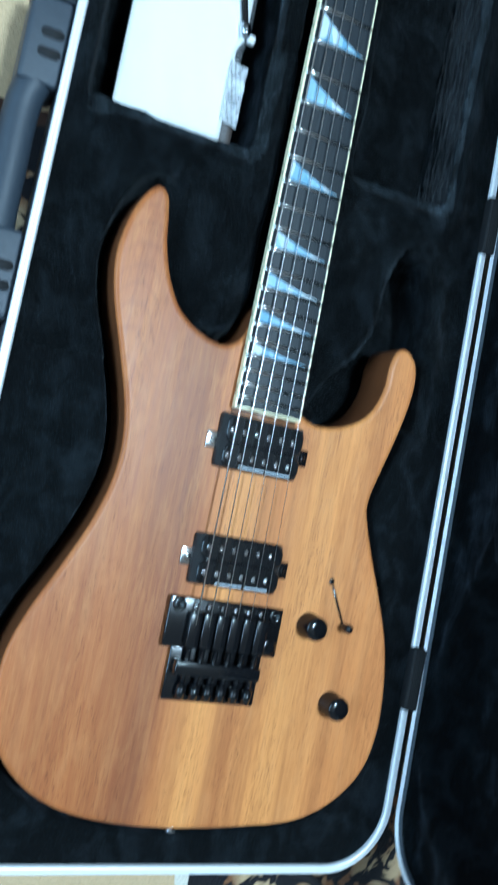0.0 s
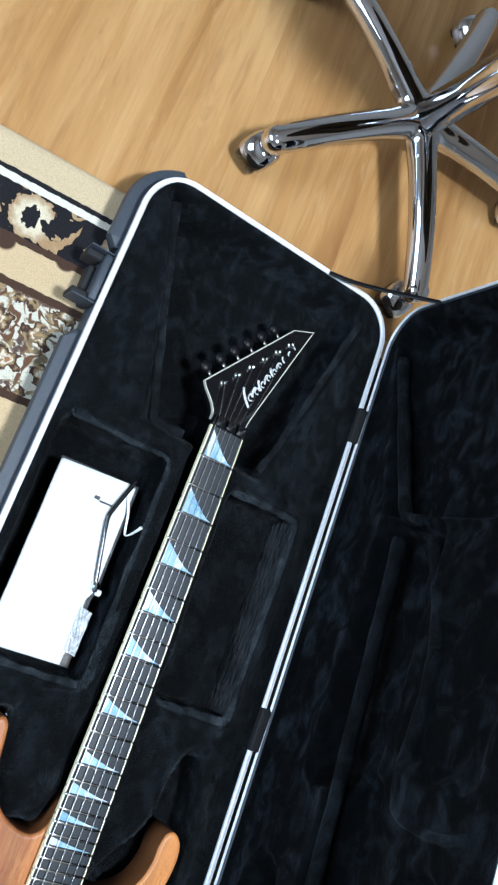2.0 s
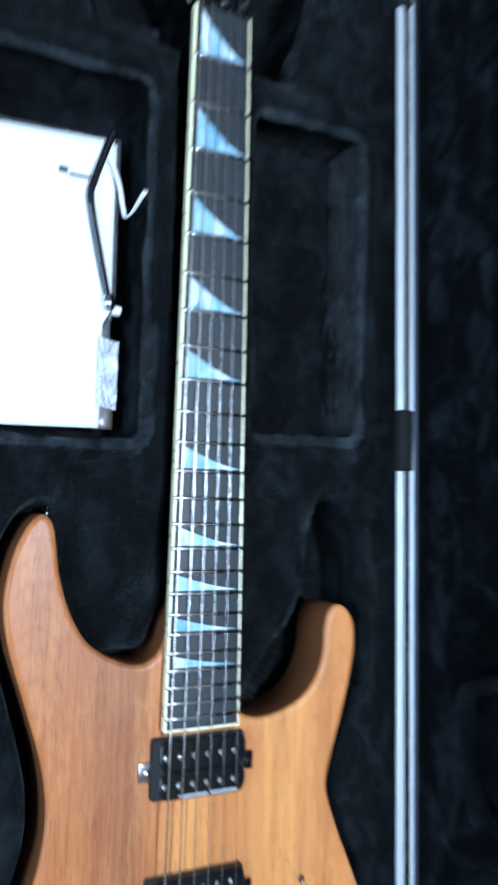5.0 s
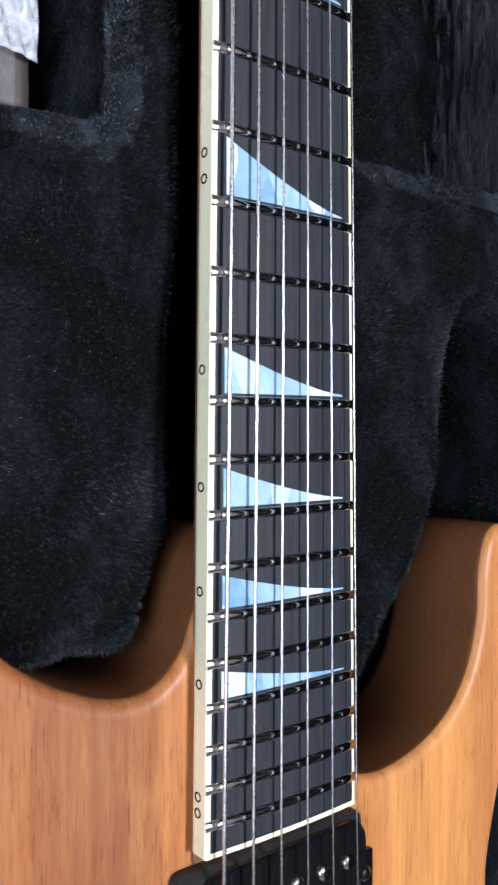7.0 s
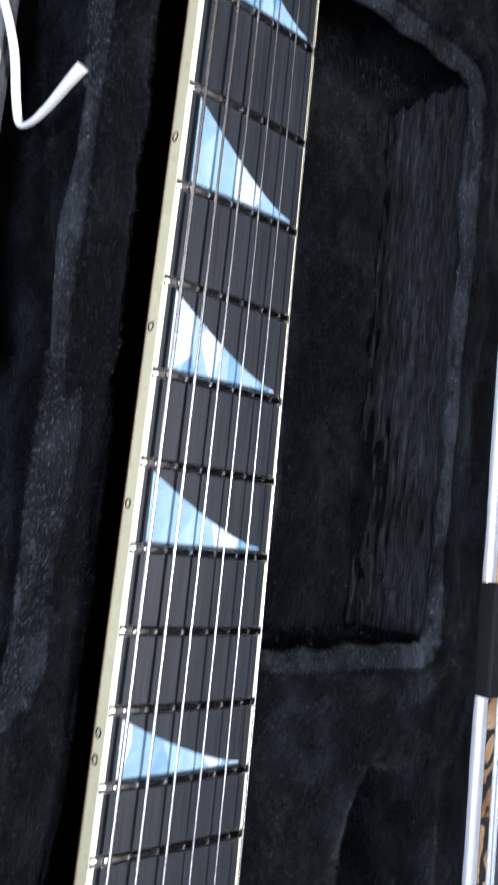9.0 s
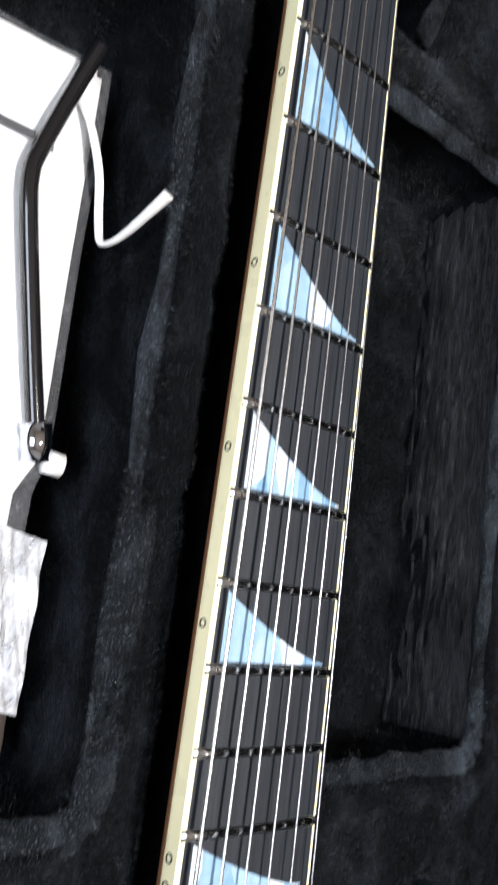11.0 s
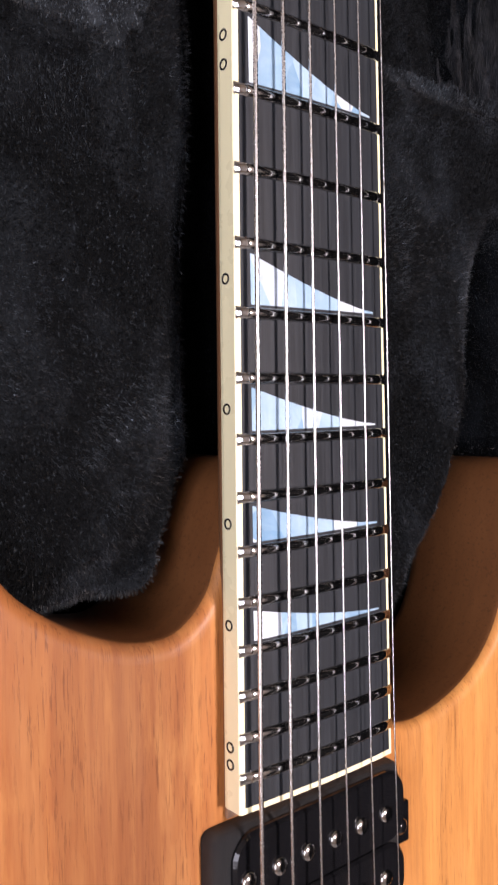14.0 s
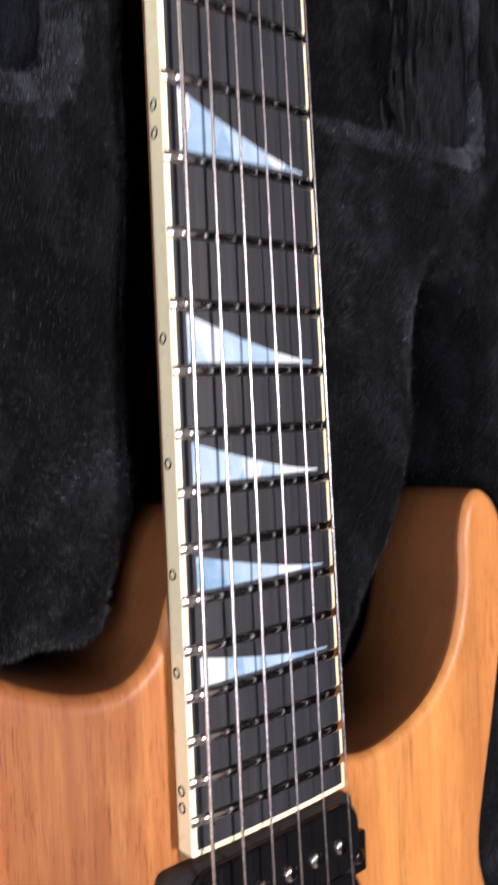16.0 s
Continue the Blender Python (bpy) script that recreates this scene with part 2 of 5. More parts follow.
def rug_material():
    """Oriental rug: bands along its end, scrolls on black, florets on ivory, plain tan field."""
    k = Mat("oriental_rug", 0.95, spec=0.1, sheen=0.2)
    v = k.tc.outputs["Object"]
    x, y, z = k.xyz(v)
    jit = k.math("MULTIPLY_ADD", k.noise(k.coords((120, 120, 1)), 1.0, 2), 0.004, -0.002)
    yy = k.math("ADD", y, jit)
    xx = k.math("ADD", x, jit)
    tan, cream, black = (0.585, 0.435, 0.25), (0.60, 0.47, 0.29), (0.012, 0.011, 0.013)
    brown, ivory = (0.062, 0.033, 0.021), (0.74, 0.69, 0.58)

    def between(val, a, b):
        return k.math("MULTIPLY", k.math("GREATER_THAN", val, a), k.math("LESS_THAN", val, b))

    # golden scrolls on black: a leafy open ring with a hook inside and a curled tail, once in each repeat
    wob = k.math("MULTIPLY_ADD", k.noise(k.coords((150, 150, 1)), 1.0, 3), 0.014, -0.007)
    cu = k.math("MULTIPLY", k.math("SUBTRACT", k.math("FRACT", k.math("MULTIPLY_ADD", x, 9.4, 0.04)), 0.42), 0.106)
    cv = k.math("SUBTRACT", y, 0.795)
    dist = k.math("ADD", wob, k.math("SQRT", k.math("ADD", k.math("MULTIPLY", cu, cu), k.math("MULTIPLY", cv, cv))))
    theta = k.math("DIVIDE", k.math("ARCTAN2", cv, cu), 6.2832)
    shell = k.math("ADD", dist, k.math("MULTIPLY", k.math("COSINE", k.math("MULTIPLY", theta, 56.5)), 0.0012))
    ring = k.math("MULTIPLY", between(shell, 0.0125, 0.0270), k.math("SUBTRACT", 1.0, between(theta, -0.10, 0.15)))
    hu, hv = k.math("SUBTRACT", cu, 0.013), k.math("SUBTRACT", cv, 0.012)
    hook = k.math("LESS_THAN", k.math("ADD", wob, k.math("SQRT", k.math("ADD", k.math("MULTIPLY", hu, hu), k.math("MULTIPLY", hv, hv)))), 0.0085)
    tu = k.math("SUBTRACT", cu, 0.026)
    bend = k.math("ADD", k.math("SUBTRACT", cv, k.math("MULTIPLY_ADD", k.math("MULTIPLY", tu, tu), 42.0, -0.021)), wob)
    tail = k.math("MULTIPLY", between(cu, 0.006, 0.054), k.math("LESS_THAN", k.math("ABSOLUTE", bend), k.math("MULTIPLY_ADD", cu, -0.05, 0.0085)))
    mask = k.math("MAXIMUM", k.math("MAXIMUM", ring, hook), tail)
    fleck = k.math("MULTIPLY", k.math("GREATER_THAN", k.noise(k.coords((46, 64, 1), loc=(2, 7, 0)), 1.0, 1, 0.5, 0.8), 0.63), k.math("GREATER_THAN", dist, 0.031))
    gold = k.mix(k.ramp(shell, [(0.0, 1.0), (0.014, 1.0), (0.0185, 0.75), (0.0265, 0.1)]), (0.34, 0.20, 0.085), (0.72, 0.63, 0.45))
    scroll = k.mix(k.math("MAXIMUM", mask, fleck), black, k.mix(fleck, gold, (0.40, 0.27, 0.14)))
    # brown flowers and leaves on ivory, in staggered rows
    row = k.math("FLOOR", k.math("MULTIPLY", y, 26.0))
    fu = k.math("SUBTRACT", k.math("FRACT", k.math("ADD", k.math("MULTIPLY", x, 22.0), k.math("MULTIPLY", row, 0.5))), 0.5)
    fv = k.math("SUBTRACT", k.math("FRACT", k.math("MULTIPLY", y, 26.0)), 0.5)
    fr = k.math("SQRT", k.math("ADD", k.math("MULTIPLY", fu, fu), k.math("MULTIPLY", fv, fv)))
    ft = k.math("COSINE", k.math("MULTIPLY_ADD", k.math("ARCTAN2", fv, fu), 5.0, k.math("MULTIPLY", row, 1.7)))
    pr = k.math("DIVIDE", k.math("ADD", fr, k.math("MULTIPLY_ADD", k.noise(k.coords((120, 120, 1)), 1.0, 2), 0.62, -0.31)), k.math("MULTIPLY_ADD", ft, 0.08, 0.36))
    petal = k.ramp(pr, [(0.0, (0.33, 0.16, 0.07)), (0.22, ivory), (0.42, (0.40, 0.28, 0.14)), (0.74, brown), (0.96, brown), (1.0, (0.63, 0.59, 0.48))])
    clump = k.noise(k.coords((38, 50, 1), loc=(1, 3, 0)), 1.0, 3, 0.6, 0.9)
    tone = k.ramp(k.noise(k.coords((40, 40, 1), loc=(8, 5, 0)), 1.0, 2), [(0.40, (0.105, 0.065, 0.052)), (0.50, (0.36, 0.25, 0.12)), (0.60, (0.17, 0.13, 0.08))])
    petal = k.mix(k.ramp(clump, [(0.515, 0.0), (0.56, 1.0)]), petal, tone)
    vine = k.ramp(k.math("ABSOLUTE", k.math("SUBTRACT", k.noise(k.coords((36, 36, 1), loc=(5, 1, 0)), 1.0, 1, 0.5, 0.7), 0.5)), [(0.022, 1.0), (0.035, 0.0)])
    floral = k.mix(k.math("MULTIPLY", vine, k.math("GREATER_THAN", pr, 1.05)), petal, (0.13, 0.065, 0.035))
    dots = k.mix(k.ramp(k.voronoi(k.coords((14, 14, 1), loc=(0.2, 0.4, 0)), 1.0, rand=0.15), [(0.16, 1.0), (0.20, 0.0)]), tan, brown)
    # dark field with brown and ivory leaves
    lv = k.noise(k.coords((38, 38, 1)), 1.0, 2, 0.5, 1.4)
    field = k.mix(k.ramp(lv, [(0.50, 0.0), (0.53, 1.0)]), black, k.mix(k.ramp(k.noise(k.coords((24, 24, 1), loc=(4, 2, 0)), 1.0, 1), [(0.44, 0.0), (0.60, 1.0)]), (0.20, 0.10, 0.045), (0.50, 0.37, 0.21)))
    c = tan
    for val, a, b, col in (
        (yy, 0.838, 0.90, cream), (yy, 0.768, 0.838, scroll), (yy, 0.832, 0.838, black), (yy, 0.823, 0.832, ivory), (yy, 0.760, 0.768, brown),
        (yy, 0.720, 0.760, dots), (yy, 0.711, 0.720, brown), (yy, 0.603, 0.711, floral), (yy, 0.594, 0.603, brown),
        (yy, 0.334, 0.346, brown), (yy, -0.05, 0.334, field)):
        c = k.mix(between(val, a, b), c, col)
    inner = k.math("MULTIPLY", k.math("GREATER_THAN", xx, -0.003), k.math("LESS_THAN", yy, -0.05))
    c = k.mix(inner, c, field)
    edge = k.math("MULTIPLY", between(xx, -0.015, -0.003), k.math("LESS_THAN", yy, -0.05))
    c = k.mix(edge, c, ivory)
    pile = k.noise(k.coords((700, 700, 300)), 1.0, 2, 0.6)
    c = k.mix(k.math("MULTIPLY", k.ramp(pile, [(0.35, 1.0), (0.6, 0.0)]), 0.18), c, (0.02, 0.015, 0.01), "MULTIPLY")
    k.colour(c)
    k.bump(pile, 0.8, 0.0015)
    return k.m


def bag_plastic(name, thin, thick):
    k = Mat(name, 0.10, spec=0.9, coat=0.6)
    k.colour((0.78, 0.80, 0.83))
    k.b.inputs["Transmission Weight"].default_value = 0.0
    k.put(k.b.inputs["Alpha"], k.ramp(k.noise(k.coords((130, 110, 130), loc=(3, 1, 0)), 1.0, 4, 0.65, 0.9), [(0.40, thin), (0.66, thick)]))
    k.bump(k.noise(k.coords((60, 40, 60)), 1.0, 4, 0.6, 1.5), 1.0, 0.006)
    return k.m


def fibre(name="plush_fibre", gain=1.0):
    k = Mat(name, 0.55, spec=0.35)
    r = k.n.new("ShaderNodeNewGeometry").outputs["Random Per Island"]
    # patches and a few bright fibres paint in where the nap catches light
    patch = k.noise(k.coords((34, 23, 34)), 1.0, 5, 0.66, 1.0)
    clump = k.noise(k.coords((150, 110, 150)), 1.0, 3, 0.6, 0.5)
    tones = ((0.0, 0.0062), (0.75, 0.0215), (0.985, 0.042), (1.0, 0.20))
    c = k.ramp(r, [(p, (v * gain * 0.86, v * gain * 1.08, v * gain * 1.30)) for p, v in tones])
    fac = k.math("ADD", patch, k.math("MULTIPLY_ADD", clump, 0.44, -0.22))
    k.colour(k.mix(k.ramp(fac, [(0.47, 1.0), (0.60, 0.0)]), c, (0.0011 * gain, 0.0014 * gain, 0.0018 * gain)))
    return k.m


def lit_shag_plush():
    """Shaggy plush: the light its nap catches is painted in as long pale streaks."""
    k = Mat("lit_shag_plush", 0.8, spec=0.15, sheen=0.12)
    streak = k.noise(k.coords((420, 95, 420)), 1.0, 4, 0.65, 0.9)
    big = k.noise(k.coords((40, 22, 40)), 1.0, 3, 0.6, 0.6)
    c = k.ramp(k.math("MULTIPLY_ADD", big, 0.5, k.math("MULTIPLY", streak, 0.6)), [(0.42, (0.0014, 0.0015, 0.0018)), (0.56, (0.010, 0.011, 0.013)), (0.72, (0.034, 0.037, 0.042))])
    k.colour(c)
    k.bump(streak, 1.0, 0.003)
    return k.m


M_LITSHAG = lit_shag_plush()
# seam fibres are paler than the nap: light on the seams, in colour
M_FIBRE, M_LITSEAMFIBRE = fibre("plush_fibre", 1.25), fibre("lit_seam_fibre", 2.6)
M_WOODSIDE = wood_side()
# lid plush tinted below the base plush: the lid's shade in its colour
M_SHADEDLIDPLUSH = plush_black("shaded_lid_plush", (0.0024, 0.0030, 0.0036))
M_SATINBLACK = plain("satin_black", (0.004, 0.004, 0.005), 0.42, spec=0.2, vary=0.2)
# dimmer seam tone: light on the ridge edges, put into the colour
M_DIMSEAM = plush_black("dim_ridge_plush", (0.0068, 0.0080, 0.0096))
# paler than the lining, as painted light along the padded edges
M_LITWELT = plush_black("lit_seam_plush", (0.0150, 0.0182, 0.0215))
M_WOOD, M_PLUSH, M_PEARL, M_EBONY = wood_body(), plush_black(), pearl(), ebony()
M_FLOOR, M_RUG, M_BAG = laminate(), rug_material(), bag_plastic("clear_plastic", 0.04, 0.06)
M_CRUMPLE = bag_plastic("crumpled_plastic", 0.30, 0.75)
M_CREAM = plain("cream_binding", (0.93, 0.87, 0.56), 0.28, vary=0.06, scale=40)
M_NECK = plain("mahogany_neck", (0.20, 0.095, 0.045), 0.45, vary=0.15)
M_NICKEL = plain("nickel_fret", (0.56, 0.555, 0.55), 0.14, 1.0, vary=0.05)
M_STEEL = plain("steel_string", (0.74, 0.73, 0.72), 0.27, 1.0, vary=0.08, scale=900)
M_CHROME = plain("chrome", (0.62, 0.65, 0.72), 0.05, 1.0, vary=0.02)
M_ALU = plain("brushed_aluminium", (0.90, 0.91, 0.93), 0.40, 0.30, vary=0.05, scale=200)
M_BLACKMETAL = plain("black_metal", (0.006, 0.006, 0.007), 0.16, 0.0, 0.45, coat=0.2, vary=0.2)
M_BLACKPLASTIC = plain("black_plastic", (0.006, 0.006, 0.007), 0.17, vary=0.2)
M_SHELL = plain("slate_black_abs", (0.038, 0.046, 0.060), 0.45, vary=0.2, scale=300, bump=0.35)
M_GLOSSBLACK = plain("black_lacquer", (0.008, 0.008, 0.009), 0.12, coat=0.5, vary=0.1)
M_WHITEPAPER = plain("white_paper", (0.86, 0.86, 0.85), 0.7, vary=0.03, scale=30)
M_INK = plain("dark_print", (0.06, 0.06, 0.065), 0.7)
M_HEADBIND = plain("aged_binding", (0.60, 0.57, 0.48), 0.4, vary=0.1)
M_PALEPRINT = plain("pale_print", (0.42, 0.47, 0.52), 0.5, vary=0.2, scale=900)
M_SILVERPRINT = plain("silver_print", (0.70, 0.71, 0.72), 0.4, vary=0.1)
M_WHITE = plain("white_plastic", (0.80, 0.80, 0.79), 0.4, vary=0.04)
M_CEILING = plain("ceiling_paint", (0.70, 0.69, 0.67), 0.9, vary=0.03, scale=6, bump=0.1)
M_WALL = plain("wall_paint", (0.42, 0.41, 0.39), 0.85, vary=0.04, scale=8, bump=0.1)
M_STRAP = plain("black_webbing", (0.010, 0.010, 0.011), 0.8, vary=0.2, scale=500)
M_GREYPART = plain("brown_card", (0.050, 0.038, 0.032), 0.6)
M_TAPE = plain("woven_black_tape", (0.010, 0.010, 0.011), 0.55, vary=0.3, scale=900, bump=0.8)
M_GRIP = plain("slate_rubber", (0.030, 0.038, 0.052), 0.50, vary=0.15, scale=200, bump=0.2)

# ---- mesh helpers ----


def mesh_object(name, verts, faces, material, parent=None, label="", smooth=True, kind=""):
    me = bpy.data.meshes.new(name)
    me.from_pydata([tuple(map(float, p)) for p in verts], [], [tuple(map(int, f)) for f in faces])
    me.materials.append(material)
    for p in me.polygons:
        p.use_smooth = smooth
    ob = new(name, me)
    ob.parent = parent
    return tagged(ob, label=label, kind=kind)


def part(name, bm, material, parent=None, label="", smooth=True):
    """Links a bmesh as one mesh object under a thing or a part."""
    bmesh.ops.recalc_face_normals(bm, faces=bm.faces[:])
    me = bpy.data.meshes.new(name)
    bm.to_mesh(me)
    bm.free()
    me.materials.append(material)
    for p in me.polygons:
        p.use_smooth = smooth
    ob = new(name, me)
    ob.parent = parent
    return tagged(ob, label=label)


def thing(name, label, category, group="", at=(0, 0, 0)):
    ob = new(name)
    ob.location = at
    ob.empty_display_size = 0.02
    return tagged(ob, label, category, group)


def box_bm(x0, x1, y0, y1, z0, z1, bevel=0.0, seg=2, m=None):
    bm = bmesh.new()
    bmesh.ops.create_cube(bm, size=1.0)
    for v in bm.verts:
        v.co = Vector(((x0 + x1) / 2 + v.co.x * (x1 - x0), (y0 + y1) / 2 + v.co.y * (y1 - y0), (z0 + z1) / 2 + v.co.z * (z1 - z0)))
    if bevel:
        bmesh.ops.bevel(bm, geom=bm.edges[:], offset=bevel, segments=seg, affect="EDGES", profile=0.6)
    if m:
        bm.transform(m)
    return bm


def lathe_bm(profile, m=None, n=24):
    """Solid of revolution about z from (radius, height) pairs."""
    bm = bmesh.new()
    rings = []
    for r, h in profile:
        rings.append([bm.verts.new((r * math.cos(2 * math.pi * i / n), r * math.sin(2 * math.pi * i / n), h)) for i in range(n)])
    for a, b in zip(rings, rings[1:]):
        for i in range(n):
            bm.faces.new((a[i], a[(i + 1) % n], b[(i + 1) % n], b[i]))
    bm.faces.new(rings[0][::-1])
    bm.faces.new(rings[-1])
    if m:
        bm.transform(m)
    return bm


def tube_bm(path, radii, n=10, flat=1.0):
    """A tube along points; flat squeezes it in its second cross axis."""
    bm = bmesh.new()
    pts = [Vector(p) for p in path]
    if not isinstance(radii, (list, tuple)):
        radii = [radii] * len(pts)
    rings, side = [], None
    for i, p in enumerate(pts):
        d = (pts[min(i + 1, len(pts) - 1)] - pts[max(i - 1, 0)]).normalized()
        if side is None:
            side = d.cross(Vector((0, 0, 1)))
            if side.length < 1e-3:
                side = d.cross(Vector((1, 0, 0)))
        side = (side - d * side.dot(d)).normalized()
        up = side.cross(d)
        rings.append([bm.verts.new(p + radii[i] * (math.cos(2 * math.pi * k / n) * side + flat * math.sin(2 * math.pi * k / n) * up)) for k in range(n)])
    for a, b in zip(rings, rings[1:]):
        for k in range(n):
            bm.faces.new((a[k], a[(k + 1) % n], b[(k + 1) % n], b[k]))
    bm.faces.new(rings[0])
    bm.faces.new(rings[-1][::-1])
    return bm


def spline(points, per=8, closed=False):
    """Catmull-Rom through points of any dimension."""
    p = [np.array(q, float) for q in points]
    n, out = len(p), []
    for i in range(n if closed else n - 1):
        a, b, c, d = (p[(i + k) % n] if closed else p[min(max(i + k, 0), n - 1)] for k in (-1, 0, 1, 2))
        for s in np.linspace(0, 1, per, endpoint=False):
            out.append(0.5 * (2 * b + (c - a) * s + (2 * a - 5 * b + 4 * c - d) * s**2 + (3 * b - a - 3 * c + d) * s**3))
    if not closed:
        out.append(p[-1])
    return out


def slab_bm(outline, rings):
    """A solid from a closed outline: rings of (inset, z) from bottom to top; counter-clockwise outline."""
    o = np.array(outline, float)
    t = np.roll(o, -1, 0) - np.roll(o, 1, 0)
    t /= np.linalg.norm(t, axis=1)[:, None]
    nrm = np.stack([-t[:, 1], t[:, 0]], 1)
    bm, loops = bmesh.new(), []
    for inset, z in rings:
        q = o + nrm * inset
        loops.append([bm.verts.new((x, y, z(x, y) if callable(z) else z)) for x, y in q])
    n = len(o)
    for a, b in zip(loops, loops[1:]):
        for i in range(n):
            bm.faces.new((a[i], a[(i + 1) % n], b[(i + 1) % n], b[i]))
    for loop in (loops[0], loops[-1]):
        flat = [Vector((v.co.x, v.co.y, 0)) for v in loop]
        for tri in tessellate_polygon([flat]):
            bm.faces.new([loop[k] for k in tri])
    return bm


def poly_sdf(px, py, poly):
    """Signed distance (negative inside) of points to a closed polygon."""
    q = np.array(poly, float)
    a, b = q, np.roll(q, -1, 0)
    best, inside = np.full(px.shape, 1e9), np.zeros(px.shape, bool)
    for (ax, ay), (bx, by) in zip(a, b):
        ex, ey = bx - ax, by - ay
        s = np.clip(((px - ax) * ex + (py - ay) * ey) / (ex * ex + ey * ey + 1e-12), 0, 1)
        best = np.minimum(best, np.hypot(px - ax - s * ex, py - ay - s * ey))
        hit = ((ay > py) != (by > py)) & (px < (bx - ax) * (py - ay) / (by - ay + 1e-12) + ax)
        inside ^= hit
    return np.where(inside, -best, best)


def rect_sdf(px, py, x0, x1, y0, y1, r):
    dx = np.abs(px - (x0 + x1) / 2) - (x1 - x0) / 2 + r
    dy = np.abs(py - (y0 + y1) / 2) - (y1 - y0) / 2 + r
    return np.hypot(np.maximum(dx, 0), np.maximum(dy, 0)) + np.minimum(np.maximum(dx, dy), 0) - r


def step(d, width):
    """0 outside, 1 inside, easing over the given width round d = 0."""
    s = np.clip(0.5 - d / width, 0, 1)
    return s * s * (3 - 2 * s)


def round_rect(x0, x1, y0, y1, r, seg=10):
    out = []
    for cx, cy, a0 in ((x1 - r, y1 - r, 0), (x0 + r, y1 - r, 90), (x0 + r, y0 + r, 180), (x1 - r, y0 + r, 270)):
        for i in range(seg + 1):
            a = radians(a0 + 90 * i / seg)
            out.append((cx + r * math.cos(a), cy + r * math.sin(a)))
    return out


def ring_bm(outline, profile):
    """A closed band: profile of (inset, z) swept round a counter-clockwise outline."""
    o = np.array(outline, float)
    t = np.roll(o, -1, 0) - np.roll(o, 1, 0)
    t /= np.linalg.norm(t, axis=1)[:, None]
    nrm = np.stack([-t[:, 1], t[:, 0]], 1)
    bm = bmesh.new()
    loops = [[bm.verts.new((x, y, z(x, y) if callable(z) else z)) for x, y in o + nrm * inset] for inset, z in profile]
    n = len(o)
    for a, b in zip(loops, loops[1:] + loops[:1]):
        for i in range(n):
            bm.faces.new((a[i], a[(i + 1) % n], b[(i + 1) % n], b[i]))
    return bm


# ---- room ----
X0, X1, Y0, Y1, ZC = -2.2, 2.8, -2.06, 3.2, 2.5


def structure(name, bm, material, label):
    return tagged(part(name, bm, material, None, smooth=False), label, name.split("_")[0], kind="structure")


floor = structure("floor", box_bm(X0, X1, Y0, Y1, -0.05, -0.009), M_WALL, "subfloor under oak laminate planks")
structure("ceiling", box_bm(X0, X1, Y0, Y1, ZC, ZC + 0.1), M_CEILING, "plain white painted ceiling of the room")
structure("wall_east", box_bm(X1, X1 + 0.1, Y0, Y1, -0.05, ZC), M_WALL, "plain off-white painted room wall")
structure("wall_north", box_bm(X0, X1, Y1, Y1 + 0.1, -0.05, ZC), M_WALL, "plain off-white painted room wall")
structure("wall_south", box_bm(X0, X1, Y0 - 0.1, Y0, -0.05, ZC), M_WALL, "plain off-white painted room wall")
# opening added for the assumed window fill, out of view
_w = bmesh.new()
for a, b, c, d in ((Y0, -0.7, -0.05, ZC), (0.9, Y1, -0.05, ZC), (-0.7, 0.9, -0.05, 0.9), (-0.7, 0.9, 2.2, ZC)):
    _b = box_bm(X0 - 0.1, X0, a, b, c, d)
    _m = bpy.data.meshes.new("tmp")
    _b.to_mesh(_m)
    _b.free()
    _w.from_mesh(_m)
    bpy.data.meshes.remove(_m)
structure("wall_west", _w, M_WALL, "plain off-white painted wall with an assumed window opening")

# ---- rug ----
rug = part("rug", slab_bm(round_rect(-1.3, 1.5, -1.6, 0.877, 0.01, 3), [(0.0, 0.0005), (0.0, 0.009), (0.003, 0.012)]), M_RUG, None)
RUG_PIVOT = Vector((-0.2, 0.85, 0))
rug.matrix_world = Matrix.Translation(RUG_PIVOT) @ Matrix.Rotation(radians(2.8), 4, "Z") @ Matrix.Translation(-RUG_PIVOT)
tagged(rug, "tan and black oriental rug with scroll and floret bands on laminate", "rug")

# ---- the guitar case ----
CXL, CXR, CY0, CY1, CR = -0.193, 0.185, -0.192, 0.903, 0.054
MX, HW = (CXL + CXR) / 2, (CXR - CXL) / 2
case = thing("guitar_case", "open rectangular black hard guitar case with aluminium rim on rug", "guitar case", at=(0, 0.35, 0.012))
CASE_AT = Vector((0, 0.35, 0.012))


def in_case(ob):
    """Keeps a part where it was modelled, under the case."""
    ob.matrix_parent_inverse = Matrix.Translation(-CASE_AT)
    return ob


def case_left(y):
    return -0.1915 + 0.0075 * y


def case_right(y):
    return 0.1868 - 0.0165 * y


def taper(outline):
    """The case narrows a little towards its head end."""
    out = []
    for x, y in outline:
        u = (x - CXL) / (CXR - CXL)
        out.append((case_left(y) * (1 - u) + case_right(y) * u, y))
    return out


def case_sdf(x, y):
    u = (x - case_left(y)) / (case_right(y) - case_left(y))
    return rect_sdf(CXL + u * (CXR - CXL), y, CXL, CXR, CY0, CY1, CR)


